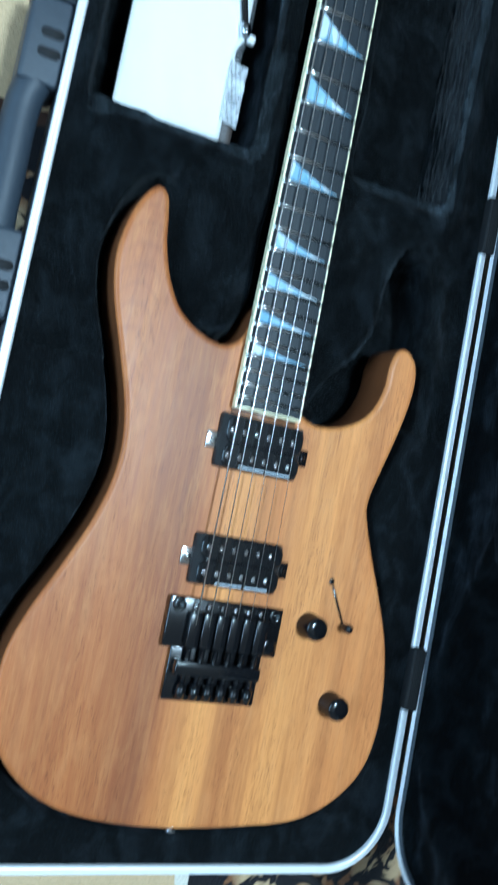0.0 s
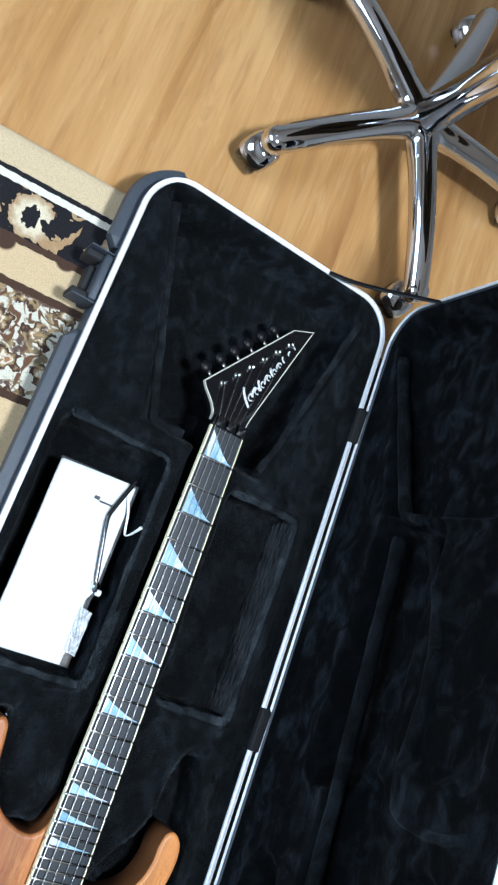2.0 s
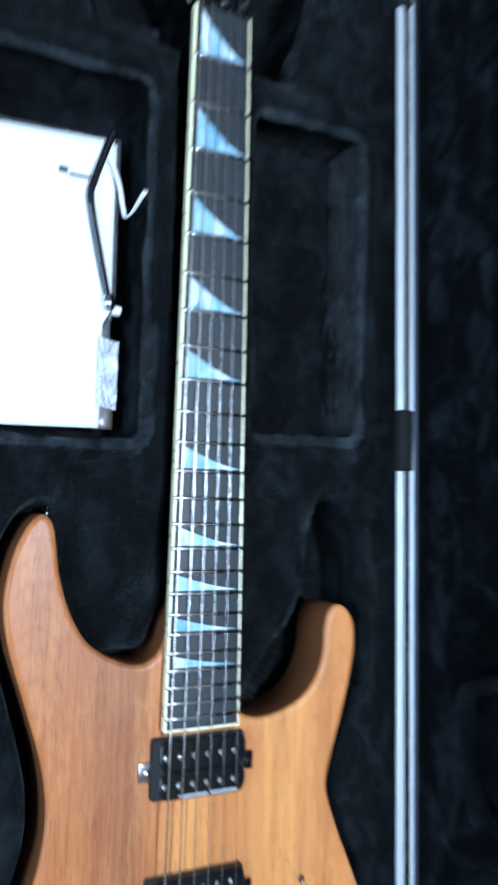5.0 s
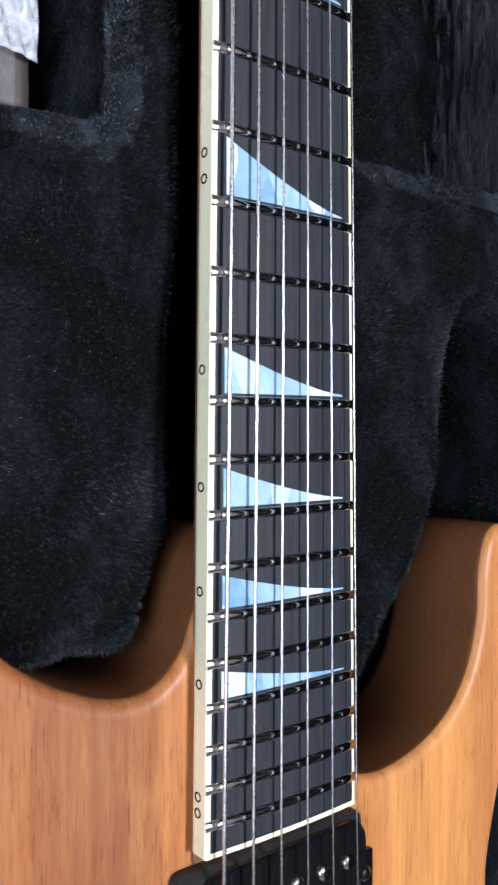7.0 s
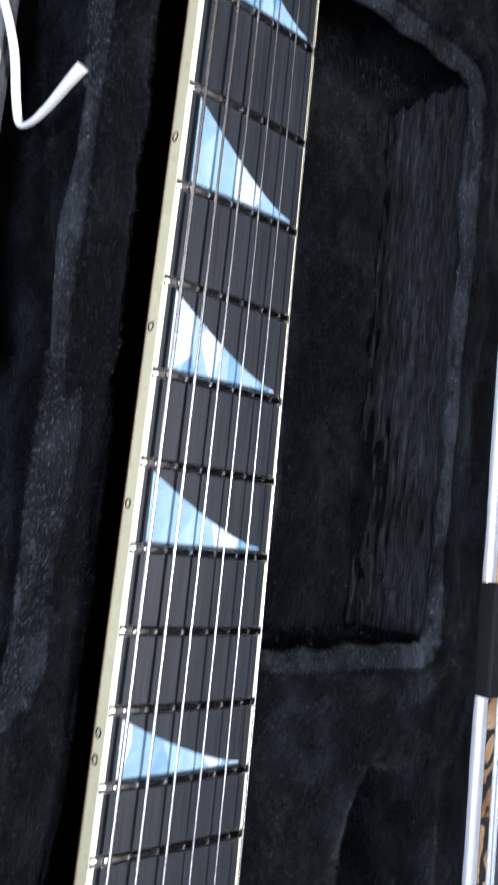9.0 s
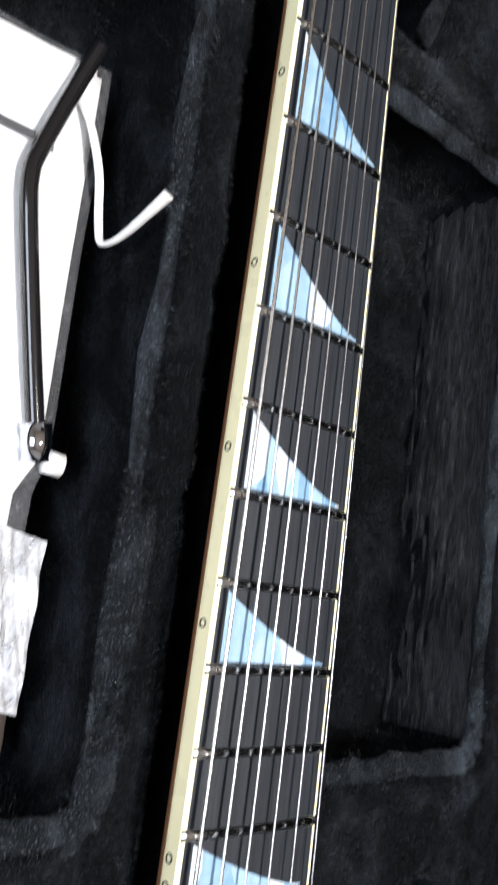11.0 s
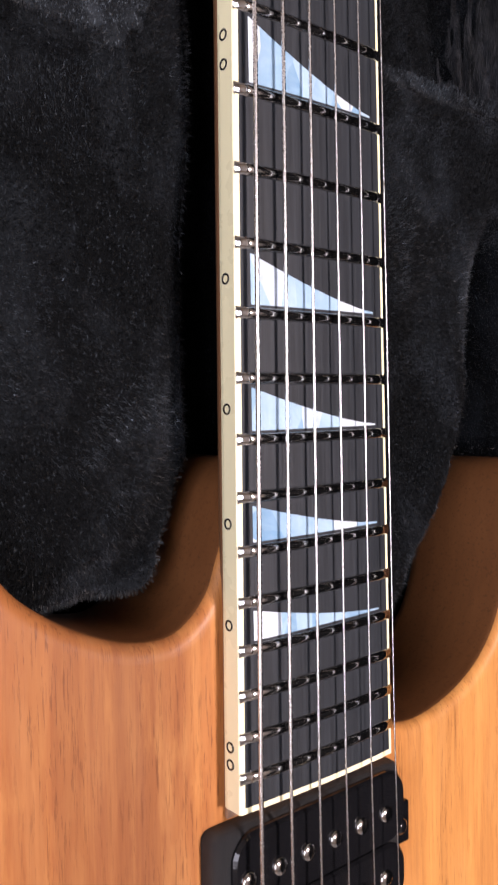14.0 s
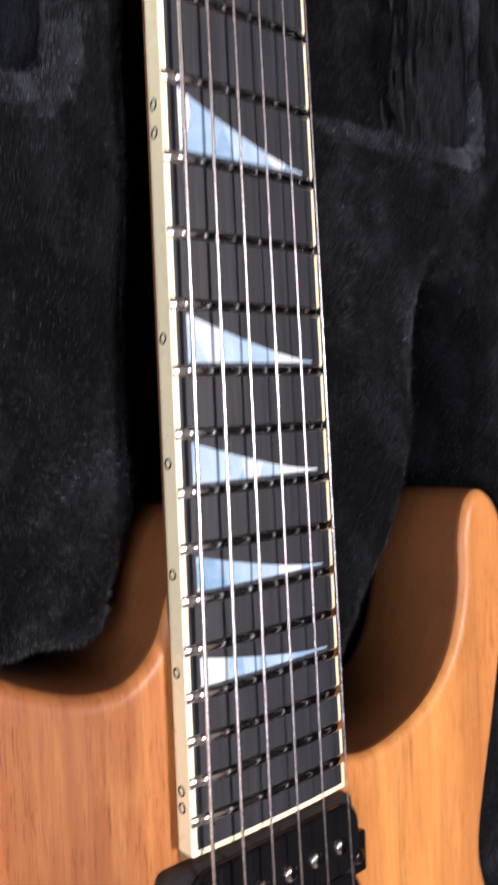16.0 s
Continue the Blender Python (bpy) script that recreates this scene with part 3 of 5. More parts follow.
OUT = taper(round_rect(CXL, CXR, CY0, CY1, CR, 12))
in_case(part("base_shell", slab_bm(OUT, [(0.016, 0.0125), (0.006, 0.0165), (0.001, 0.026), (0.0, 0.040), (0.0, 0.0725), (0.0055, 0.0725), (0.0055, 0.0175)]), M_SHELL, case, "textured slate-black plastic base shell"))
RIMP = [(-0.0006, 0.0705), (-0.0010, 0.0762), (-0.0004, 0.0774), (0.0008, 0.0778), (0.0013, 0.0774), (0.0019, 0.0780), (0.0040, 0.0780), (0.0050, 0.0774), (0.0058, 0.0760), (0.0058, 0.0705)]
LID_RIMP = [(-0.0004, 0.0085), (-0.0004, 0.0040), (0.0004, 0.0030), (0.0012, 0.0034), (0.0017, 0.0046), (0.0022, 0.0034), (0.0030, 0.0030), (0.0036, 0.0040), (0.0036, 0.0085)]
in_case(part("base_rim", ring_bm(OUT, RIMP), M_ALU, case, "extruded aluminium rim"))

BODY_CTRL = [
    (-0.017, 0.232), (-0.0245, 0.215), (-0.0290, 0.2045), (-0.0375, 0.1975), (-0.048, 0.197), (-0.059, 0.2005), (-0.070, 0.2065), (-0.080, 0.2155), (-0.090, 0.233), (-0.097, 0.255), (-0.100, 0.275), (-0.1035, 0.289),
    (-0.111, 0.2935), (-0.120, 0.284), (-0.128, 0.264), (-0.1315, 0.238), (-0.127, 0.210), (-0.116, 0.176), (-0.105, 0.141), (-0.1005, 0.112),
    (-0.1025, 0.084), (-0.111, 0.054), (-0.125, 0.022), (-0.141, -0.012), (-0.150, -0.041), (-0.1505, -0.074), (-0.142, -0.103), (-0.121, -0.127),
    (-0.091, -0.143), (-0.052, -0.151), (-0.006, -0.1535), (0.044, -0.1515), (0.091, -0.146), (0.123, -0.130), (0.1445, -0.105), (0.1525, -0.073),
    (0.151, -0.037), (0.144, -0.002), (0.131, 0.032), (0.117, 0.064), (0.107, 0.090), (0.1045, 0.104)]
BODY_CTRL2 = [
    (0.1085, 0.123), (0.117, 0.152), (0.1245, 0.183), (0.127, 0.206), (0.1235, 0.222), (0.114, 0.2305), (0.105, 0.2275), (0.1005, 0.215), (0.0995, 0.197),
    (0.0935, 0.179), (0.083, 0.1665), (0.068, 0.1585), (0.050, 0.1548), (0.036, 0.1575), (0.0255, 0.166), (0.018, 0.182), (0.012, 0.212), (-0.004, 0.236)]
BODY = [tuple(p) for p in spline(BODY_CTRL + BODY_CTRL2, 6, True)]
HORN_PIT = [(0.040, 0.170), (0.052, 0.191), (0.067, 0.210), (0.076, 0.223), (0.086, 0.246), (0.087, 0.264), (0.089, 0.285), (0.094, 0.298), (0.101, 0.311),
            (0.119, 0.306), (0.131, 0.272), (0.136, 0.230), (0.136, 0.170), (0.100, 0.150)]
CUT_PAD = [tuple(p) for p in spline([(-0.0245, 0.420), (-0.0255, 0.345), (-0.0265, 0.300), (-0.0278, 0.262), (-0.0287, 0.2430), (-0.0302, 0.2320), (-0.0338, 0.2230), (-0.0405, 0.2158), (-0.0500, 0.2102), (-0.0600, 0.2066),
           (-0.0690, 0.2066), (-0.0775, 0.2145), (-0.0845, 0.2270), (-0.0912, 0.2470), (-0.0955, 0.2700), (-0.0975, 0.300), (-0.080, 0.325), (-0.046, 0.335), (-0.036, 0.420)], 6, True)]
HEAD_PIT = [(-0.152, 0.880), (-0.142, 0.857), (-0.082, 0.631), (0.061, 0.625), (0.125, 0.850), (0.116, 0.880)]
LID_HEAD_PIT = [(-0.152, 0.880), (-0.142, 0.857), (-0.082, 0.631), (0.080, 0.628), (0.160, 0.858), (0.152, 0.880)]


def fold(x, y, a, b):
    """Soft, uneven lumps of the stuffing."""
    return np.sin(a * x + 3 * np.sin(b * y)) * np.sin(b * y + 2 * np.sin(a * x * 0.7 + 1.3))


def base_lining(x, y):
    near = step(np.abs(x) - 0.150, 0.060) * step(np.abs(y - 0.43) - 0.43, 0.08)
    edge = case_sdf(x, y)
    tucked = step(-edge - 0.012, 0.014)
    h = 0.0735 + 0.0085 * near + (1 - 0.85 * tucked) * (0.0013 * fold(x, y, 46, 31) + 0.0006 * fold(x + 0.3, y, 130, 97))
    h = h + 0.0008 * tucked
    low = 0.0014 * fold(x, y + 0.1, 70, 52) + 0.0008 * fold(x, y, 210, 160)

    def carve(h, d, bottom, width, roll=0.0035):
        # a rounded, slightly swollen welt runs along each edge
        h = h + roll * np.exp(-((d - 0.010) / 0.008) ** 2)
        k = step(d, width)
        return h * (1 - k) + (bottom + low) * k

    h = carve(h, rect_sdf(x, y, -0.167, -0.044, 0.341, 0.595, 0.012), 0.021, 0.012)
    d = rect_sdf(x, y, 0.042, 0.1310, 0.352, 0.592, 0.008) + 0.0012 * np.sin(31 * y + 2 * np.sin(17 * y))
    wall = step(d, 0.014)
    h = carve(h, d, 0.040, 0.014, 0.0055)
    h = h + 0.0026 * np.sin(1500 * d + 2.6 * np.sin(52 * y) + 1.4 * np.sin(131 * y)) * 4 * wall * (1 - wall) * (0.6 + 0.4 * np.sin(77 * y))
    h = carve(h, poly_sdf(x, y, HEAD_PIT), 0.024, 0.024)
    h = carve(h, poly_sdf(x, y, BODY) - 0.0070, 0.0440, 0.008, 0.0)
    h = carve(h, poly_sdf(x, y, HORN_PIT) + 0.0005, 0.034, 0.007, 0.0035)
    h = carve(h, rect_sdf(x, y, -0.0235, 0.0265, 0.14, 0.665, 0.004), 0.050, 0.006, 0.0)
    d = poly_sdf(x, y, CUT_PAD)
    k = step(d - 0.0035, 0.0055)
    return h * (1 - k) + (0.0805 + 0.0010 * fold(x, y, 60, 43) - 0.0035 * step(-d - 0.004, 0.010) * step(y - 0.30, 0.04) * step(-0.03 - y + 0.23, 0.01)) * k


def lining_mesh(name, height, place, inside, x0, x1, cell, parent, label, fine=(), margin=-0.0035, material=None):
    """A sheet of plush over the case's inside; place maps (x, y, height) to the world."""
    xs, ys = np.arange(x0, x1 + 1e-6, cell), np.arange(CY0, CY1 + 1e-6, cell)
    for a, c in fine:
        xs = np.concatenate([xs[xs < a - 0.0005], np.arange(a, c, 0.0009), xs[xs > c + 0.0005]])
    gx, gy = np.meshgrid(xs, ys, indexing="ij")
    h = height(gx, gy)
    ok = inside(gx, gy) < margin
    idx = -np.ones(gx.shape, int)
    idx[ok] = np.arange(ok.sum())
    verts = place(gx[ok], gy[ok], h[ok])
    q = ok[:-1, :-1] & ok[1:, :-1] & ok[1:, 1:] & ok[:-1, 1:]
    faces = np.stack([idx[:-1, :-1][q], idx[1:, :-1][q], idx[1:, 1:][q], idx[:-1, 1:][q]], 1)
    return mesh_object(name, verts, faces, material or M_PLUSH, parent, label)


in_case(lining_mesh("base_lining", base_lining, lambda x, y, h: np.stack([x, y, h], 1), case_sdf, -0.193, 0.191, 0.0018, case, "black plush moulded lining with compartments", ((0.118, 0.142),)))


def fibre_mesh(name, x, y, height, place, count, length, parent, keep, seed, material=None):
    """Short plush fibres standing on a lining: one thin blade each."""
    rng = np.random.default_rng(seed)
    xs, ys = np.arange(x[0], x[1], 0.0015), np.arange(y[0], y[1], 0.0015)
    gx, gy = np.meshgrid(xs, ys, indexing="ij")
    h = height(gx, gy)
    ok = keep(gx, gy)
    dx, dy = np.gradient(h, 0.0015)
    u, v = rng.uniform(1, len(xs) - 2, count), rng.uniform(1, len(ys) - 2, count)
    i, j = u.astype(int), v.astype(int)
    area = np.sqrt(1 + dx[i, j] ** 2 + dy[i, j] ** 2)
    take = ok[i, j] & (rng.uniform(0, 1, count) < area / 3.0)
    u, v, i, j = u[take], v[take], i[take], j[take]
    a, c = u - i, v - j
    z = h[i, j] * (1 - a) * (1 - c) + h[i + 1, j] * a * (1 - c) + h[i, j + 1] * (1 - a) * c + h[i + 1, j + 1] * a * c
    px, py = xs[0] + u * 0.0015, ys[0] + v * 0.0015
    p = np.stack([px, py, z], 1)
    n = np.stack([-dx[i, j], -dy[i, j], np.ones(len(i))], 1)
    n /= np.linalg.norm(n, axis=1)[:, None]
    comb = np.stack([np.sin(31 * px + 17 * py + 2 * np.sin(23 * py)), np.cos(19 * px - 27 * py + 2 * np.sin(29 * px)), np.zeros(len(i))], 1)
    d = n + 0.75 * comb + 0.45 * rng.normal(0, 1, (len(i), 3))
    d /= np.linalg.norm(d, axis=1)[:, None]
    side = np.cross(d, rng.normal(0, 1, (len(i), 3)))
    side *= 0.00010 / np.maximum(np.linalg.norm(side, axis=1), 1e-6)[:, None]
    tip = p + d * (length * rng.uniform(0.6, 1.2, len(i)))[:, None]
    root = p - n * 0.0002
    co = np.stack([root - side, root + side, tip], 1).reshape(-1, 3)
    co = place(co[:, 0], co[:, 1], co[:, 2])
    m = len(i)
    me = bpy.data.meshes.new(name)
    me.vertices.add(3 * m)
    me.vertices.foreach_set("co", co.astype(np.float32).ravel())
    me.loops.add(3 * m)
    me.loops.foreach_set("vertex_index", np.arange(3 * m, dtype=np.int32))
    me.polygons.add(m)
    me.polygons.foreach_set("loop_start", np.arange(0, 3 * m, 3, dtype=np.int32))
    me.update(calc_edges=True)
    me.materials.append(material or M_FIBRE)
    ob = new(name, me)
    ob.parent = parent
    return tagged(ob, "short black plush fibres", kind="stuff")


def open_plush(x, y):
    return (poly_sdf(x, y, BODY) > -0.001) & ((np.abs(x) > 0.020) | (y > 0.66)) & (case_sdf(x, y) < -0.008)


in_case(fibre_mesh("plush_nap", (-0.184, 0.180), (0.165, 0.66), base_lining, lambda x, y, h: np.stack([x, y, h], 1), 2000000, 0.0018, case, open_plush, 7))

WELTS = []


def welt(points, radius, z, material=M_LITWELT):
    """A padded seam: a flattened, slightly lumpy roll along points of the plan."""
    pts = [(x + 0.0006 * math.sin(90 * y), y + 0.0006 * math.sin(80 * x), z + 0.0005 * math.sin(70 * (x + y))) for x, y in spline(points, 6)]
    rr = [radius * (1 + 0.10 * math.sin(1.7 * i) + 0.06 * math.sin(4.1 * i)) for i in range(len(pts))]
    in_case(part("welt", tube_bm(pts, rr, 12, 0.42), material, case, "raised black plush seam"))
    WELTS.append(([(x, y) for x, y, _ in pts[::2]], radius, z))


# pale rolls along the edges that catch the light
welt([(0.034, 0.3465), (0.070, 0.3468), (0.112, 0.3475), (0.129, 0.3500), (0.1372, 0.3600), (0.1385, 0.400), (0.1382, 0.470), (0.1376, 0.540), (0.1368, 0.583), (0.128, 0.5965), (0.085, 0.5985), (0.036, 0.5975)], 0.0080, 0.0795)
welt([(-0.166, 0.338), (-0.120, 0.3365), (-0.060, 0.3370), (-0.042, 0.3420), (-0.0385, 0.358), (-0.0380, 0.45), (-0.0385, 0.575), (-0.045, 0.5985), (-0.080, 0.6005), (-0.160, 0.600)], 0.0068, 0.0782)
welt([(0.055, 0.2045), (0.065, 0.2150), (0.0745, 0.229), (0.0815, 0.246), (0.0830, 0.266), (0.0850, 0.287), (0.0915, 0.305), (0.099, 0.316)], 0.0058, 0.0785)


def seam_top(x, y):
    """Height of the seams' tops, and zero elsewhere."""
    h = np.zeros_like(x)
    for pts, radius, z in WELTS:
        best = np.full(x.shape, 1e9)
        for (ax, ay), (bx, by) in zip(pts, pts[1:]):
            ex, ey = bx - ax, by - ay
            s = np.clip(((x - ax) * ex + (y - ay) * ey) / (ex * ex + ey * ey), 0, 1)
            best = np.minimum(best, np.hypot(x - ax - s * ex, y - ay - s * ey))
        h = np.maximum(h, np.where(best < radius * 0.96, z + 0.42 * np.sqrt(np.maximum(radius * radius - best * best, 0)), 0))
    return h


in_case(fibre_mesh("seam_nap", (-0.172, 0.150), (0.200, 0.612), seam_top, lambda x, y, h: np.stack([x, y, h], 1), 1700000, 0.0017, case, lambda x, y: seam_top(x, y) > 0.05, 9, M_LITSEAMFIBRE))
welt([(-0.150, 0.868), (-0.134, 0.812), (-0.117, 0.751), (-0.098, 0.690), (-0.083, 0.640), (-0.074, 0.628), (-0.040, 0.629)], 0.0055, 0.0770, M_DIMSEAM)
welt([(0.130, 0.862), (0.125, 0.848), (0.105, 0.765), (0.100, 0.742), (0.084, 0.690), (0.079, 0.668), (0.064, 0.630)], 0.0052, 0.0768, M_DIMSEAM)
ys, ds = np.linspace(0.358, 0.592, 190), np.linspace(0, 1, 26)
gy, gd = np.meshgrid(ys, ds, indexing="ij")
rid = np.zeros_like(gy)
_r = random.Random(11)
for _ in range(14):
    rid += np.sin(_r.uniform(25, 75) * gd + _r.uniform(-330, 330) * gy + _r.uniform(0, 6)) / 4.2
gx = 0.1262 + 0.0060 * gd - 0.0010 * rid
gz = 0.0405 + 0.0385 * gd + 0.0008 * rid
fs = [(i * 26 + j, (i + 1) * 26 + j, (i + 1) * 26 + j + 1, i * 26 + j + 1) for i in range(189) for j in range(25)]
in_case(mesh_object("compartment_wall", np.stack([gx, gy, gz], -1).reshape(-1, 3), fs, M_LITSHAG, case, "shaggy black plush compartment wall"))

# lid, standing open on its hinges
LID_TILT = radians(91.5)
LX, LZ = 0.1870, 0.0795


def lid_matrix():
    # local x runs from the hinge edge up the lid, local z points out of its back
    m = Matrix(((math.cos(LID_TILT), -0.0165, math.sin(LID_TILT), LX), (0, 1, 0, 0), (math.sin(LID_TILT), 0, -math.cos(LID_TILT), LZ), (0, 0, 0, 1)))
    return m


LM = lid_matrix()
LID_OUT = round_rect(0.0, 2 * HW, CY0, CY1, CR, 12)
_bm = slab_bm(LID_OUT, [(0.0055, 0.058), (0.0055, 0.0045), (0.0, 0.0045), (0.0, 0.030), (0.002, 0.048), (0.010, 0.060), (0.022, 0.064)])
_bm.transform(LM)
lid = in_case(part("lid_shell", _bm, M_SHELL, case, "textured slate-black plastic lid standing open"))
_bm = ring_bm(LID_OUT, LID_RIMP)
_bm.transform(LM)
in_case(part("lid_rim", _bm, M_ALU, case, "extruded aluminium lid rim"))


def lid_lining(x, y):
    u = MX - x
    h = 0.012 + 0.0016 * fold(x, y + 0.4, 40, 27) + 0.0006 * fold(x, y, 140, 101)
    low = 0.0012 * fold(x, y + 0.1, 60, 44)

    def carve(h, d, bottom, width, roll=0.003):
        h = h - roll * np.exp(-((d - 0.010) / 0.008) ** 2)
        k = step(d, width)
        return h * (1 - k) + (bottom + low) * k

    h = carve(h, poly_sdf(u, y, BODY) - 0.011, 0.046, 0.022)
    h = carve(h, rect_sdf(u, y, -0.014, 0.084, 0.340, 0.618, 0.012), 0.050, 0.020)
    h = carve(h, rect_sdf(u, y, -0.030, 0.040, 0.14, 0.360, 0.012), 0.050, 0.020)
    h = carve(h, rect_sdf(u, y, -0.140, -0.050, 0.385, 0.575, 0.02), 0.022, 0.026)
    h = carve(h, poly_sdf(u, y, LID_HEAD_PIT), 0.046, 0.020)
    k = step(-rect_sdf(x, y, -HW, HW, CY0, CY1, CR) - 0.009, 0.008)
    return h * (1 - k) + 0.0065 * k


def lid_place(x, y, h):
    p = np.stack([x + HW, y, h], 1)
    r = np.array(LM)[:3, :3]
    return p @ r.T + np.array(LM)[:3, 3]


in_case(lining_mesh("lid_lining", lid_lining, lid_place, lambda x, y: rect_sdf(x, y, -HW, HW, CY0, CY1, CR), -HW, HW, 0.003, case, "black plush lid lining", (), -0.0006, M_SHADEDLIDPLUSH))

# rolls added so the ridges' lit edges show as a paler tone
for pts in ([(0.030, 0.835), (0.046, 0.794), (0.085, 0.712), (0.122, 0.632), (0.155, 0.622)], [(0.128, 0.600), (0.134, 0.51), (0.141, 0.42), (0.152, 0.237), (0.150, 0.190)],
            [(0.186, 0.600), (0.205, 0.560), (0.230, 0.497), (0.234, 0.420), (0.233, 0.360), (0.250, 0.341), (0.300, 0.340), (0.331, 0.350)], [(0.069, 0.080), (0.055, 0.120), (0.052, 0.163), (0.074, 0.178), (0.109, 0.184)]):
    path = [LM @ Vector((u, y, 0.0165 + 0.0006 * math.sin(60 * y))) for u, y in spline(pts, 6)]
    in_case(part("lid_welt", tube_bm([tuple(p) for p in path], [0.0090 * (1 + 0.05 * math.sin(1.9 * i) + 0.05 * math.sin(0.7 * i)) for i in range(len(path))], 12, 0.7), M_DIMSEAM, case, "raised black plush seam in the lid"))

# dark tube added to stand for the shade between the rims
path = [(case_right(y) + 0.0050, y, 0.0600) for y in np.linspace(-0.13, 0.84, 30)]
in_case(part("hinge_strip", tube_bm(path, 0.0100, 10), M_STRAP, case, "added dark strip standing in for the shaded gap between the rims"))
for y0, y1 in ((-0.057, -0.005), (0.332, 0.381), (0.716, 0.762)):
    hx = case_right((y0 + y1) / 2) - 0.0072
    h = in_case(part("hinge", box_bm(hx, hx + 0.0135, y0, y1, 0.0680, 0.0830, 0.0020), M_STRAP, case, "ribbed black hinge"))
    for i in range(6):
        xx = hx + 0.0015 + 0.0018 * i
        part("rib", box_bm(xx, xx + 0.0010, y0 + 0.001, y1 - 0.001, 0.0826, 0.0833, 0.0002, 1), M_STRAP, h)

# second strip added to keep the shaded gap dark
_bm = box_bm(-0.0012, 0.0045, -0.0565, 0.7615, 0.058, 0.0752, 0.0008)
for v in _bm.verts:
    v.co.x += case_right(v.co.y)
in_case(part("hinge_strip", _bm, M_BLACKPLASTIC, case, "added black strip filling the shaded gap at the hinges"))
_p = spline([(0.062, 0.899, 0.0785), (0.096, 0.899, 0.094), (0.137, 0.899, 0.128), (0.1760, 0.898, 0.168)], 6)
in_case(part("lid_stay", tube_bm(_p, 0.0030, 8, 0.28), M_SATINBLACK, case, "black webbing lid stay"))

# latches, handle and bumpers along the front side


def beside(bm, y):
    """Moves a fitting modelled at x = -0.1925 to the case's side at y."""
    bm.transform(Matrix.Translation((case_left(y) + 0.1925, 0, 0)))
    return bm


def latch(y, half=0.028):
    bx = in_case(part("latch", beside(box_bm(-0.203, -0.1925, y - half, y + half, 0.020, 0.0685, 0.003), y), M_SHELL, case, "slate-black plastic latch"))
    for s in (-1, 1):
        part("latch_tab", beside(box_bm(-0.222, -0.199, y + s * (half - 0.004) - 0.0045, y + s * (half - 0.004) + 0.0045, 0.030, 0.060, 0.003), y), M_STRAP, bx)
        part("latch_edge", beside(box_bm(-0.2215, -0.1935, y + s * (half + 0.002) - 0.0008, y + s * (half + 0.002) + 0.0008, 0.040, 0.0690, 0.0004), y), M_SHELL, bx)
    part("latch_lever", beside(box_bm(-0.211, -0.201, y - half * 0.55, y + half * 0.55, 0.024, 0.048, 0.003), y), M_STRAP, bx)


for y in (0.748, 0.02):
    latch(y)
latch(0.421, 0.014)


def bumper(path, label):
    """A slate side rib: a chamfered bar along points of the plan, pointed at its ends."""
    bm = bmesh.new()
    rings = []
    n = len(path)
    for i, (x, y) in enumerate(path):
        d = Vector((*path[min(i + 1, n - 1)], 0)) - Vector((*path[max(i - 1, 0)], 0))
        out = Vector((-d.y, d.x, 0)).normalized()
        w = 0.017 if 0 < i < n - 1 else 0.006
        prof = ((-0.002, 0.038), (w * 0.6, 0.040), (w - 0.001, 0.047), (w, 0.053), (w - 0.0022, 0.0600), (-0.002, 0.0625))
        rings.append([bm.verts.new(Vector((x, y, z)) + out * o) for o, z in prof])
    for p, q in zip(rings, rings[1:]):
        for k in range(6):
            bm.faces.new((p[k], p[(k + 1) % 6], q[(k + 1) % 6], q[k]))
    bm.faces.new(rings[0])
    bm.faces.new(rings[-1][::-1])
    in_case(part("bumper", bm, M_SHELL, case, label, smooth=False))


bumper([(case_left(y), y) for y in (0.443, 0.457, 0.50, 0.55, 0.60, 0.65, 0.672, 0.686)], "slate-grey side rib")
_c = [(x, y) for x, y in OUT if y > 0.840 and x < -0.139]
_c = sorted(_c, key=lambda p: p[1] + p[0])
bumper([(case_left(0.790), 0.790), (case_left(0.802), 0.802), (case_left(0.825), 0.825)] + _c, "slate-grey corner rib")
hp = [(-0.208, 0.346, 0.056), (-0.211, 0.336, 0.055), (-0.2125, 0.320, 0.054), (-0.2125, 0.285, 0.054), (-0.2125, 0.250, 0.054), (-0.211, 0.234, 0.055), (-0.208, 0.224, 0.056)]
hd = in_case(part("handle", beside(tube_bm(spline(hp, 5), [0.0125] * 31, 16, 0.9), 0.285), M_GRIP, case, "rounded slate-black rubber carrying handle"))
for y in (0.370, 0.206):
    part("handle_mount", beside(box_bm(-0.222, -0.1925, y - 0.028, y + 0.034, 0.026, 0.0675, 0.004, 3), y), M_SHELL, hd)
    for k in (-1, 1):
        part("mount_slot", beside(slab_bm(round_rect(-0.212, -0.196, y + 0.001 + k * 0.0070 - 0.0036, y + 0.001 + k * 0.0070 + 0.0036, 0.0034, 5), [(0.0, 0.060), (0.0, 0.0679)]), y), M_STRAP, hd)

# ---- the guitar ----
guitar = thing("electric_guitar", "natural satin mahogany electric guitar with shark-fin inlays lying in its case", "guitar")
FZ, SCALE = 0.100, 0.648
TOP = 0.0922


def fret_y(n):
    return SCALE * 2 ** (-n / 12)


def half_w(y):
    return 0.0215 + (SCALE - y) / (SCALE - 0.162) * 0.0057


def board_z(x, y):
    """Height of the crowned playing surface."""
    w = half_w(y)
    return FZ + (w * w - x * x) / (2 * 0.36)


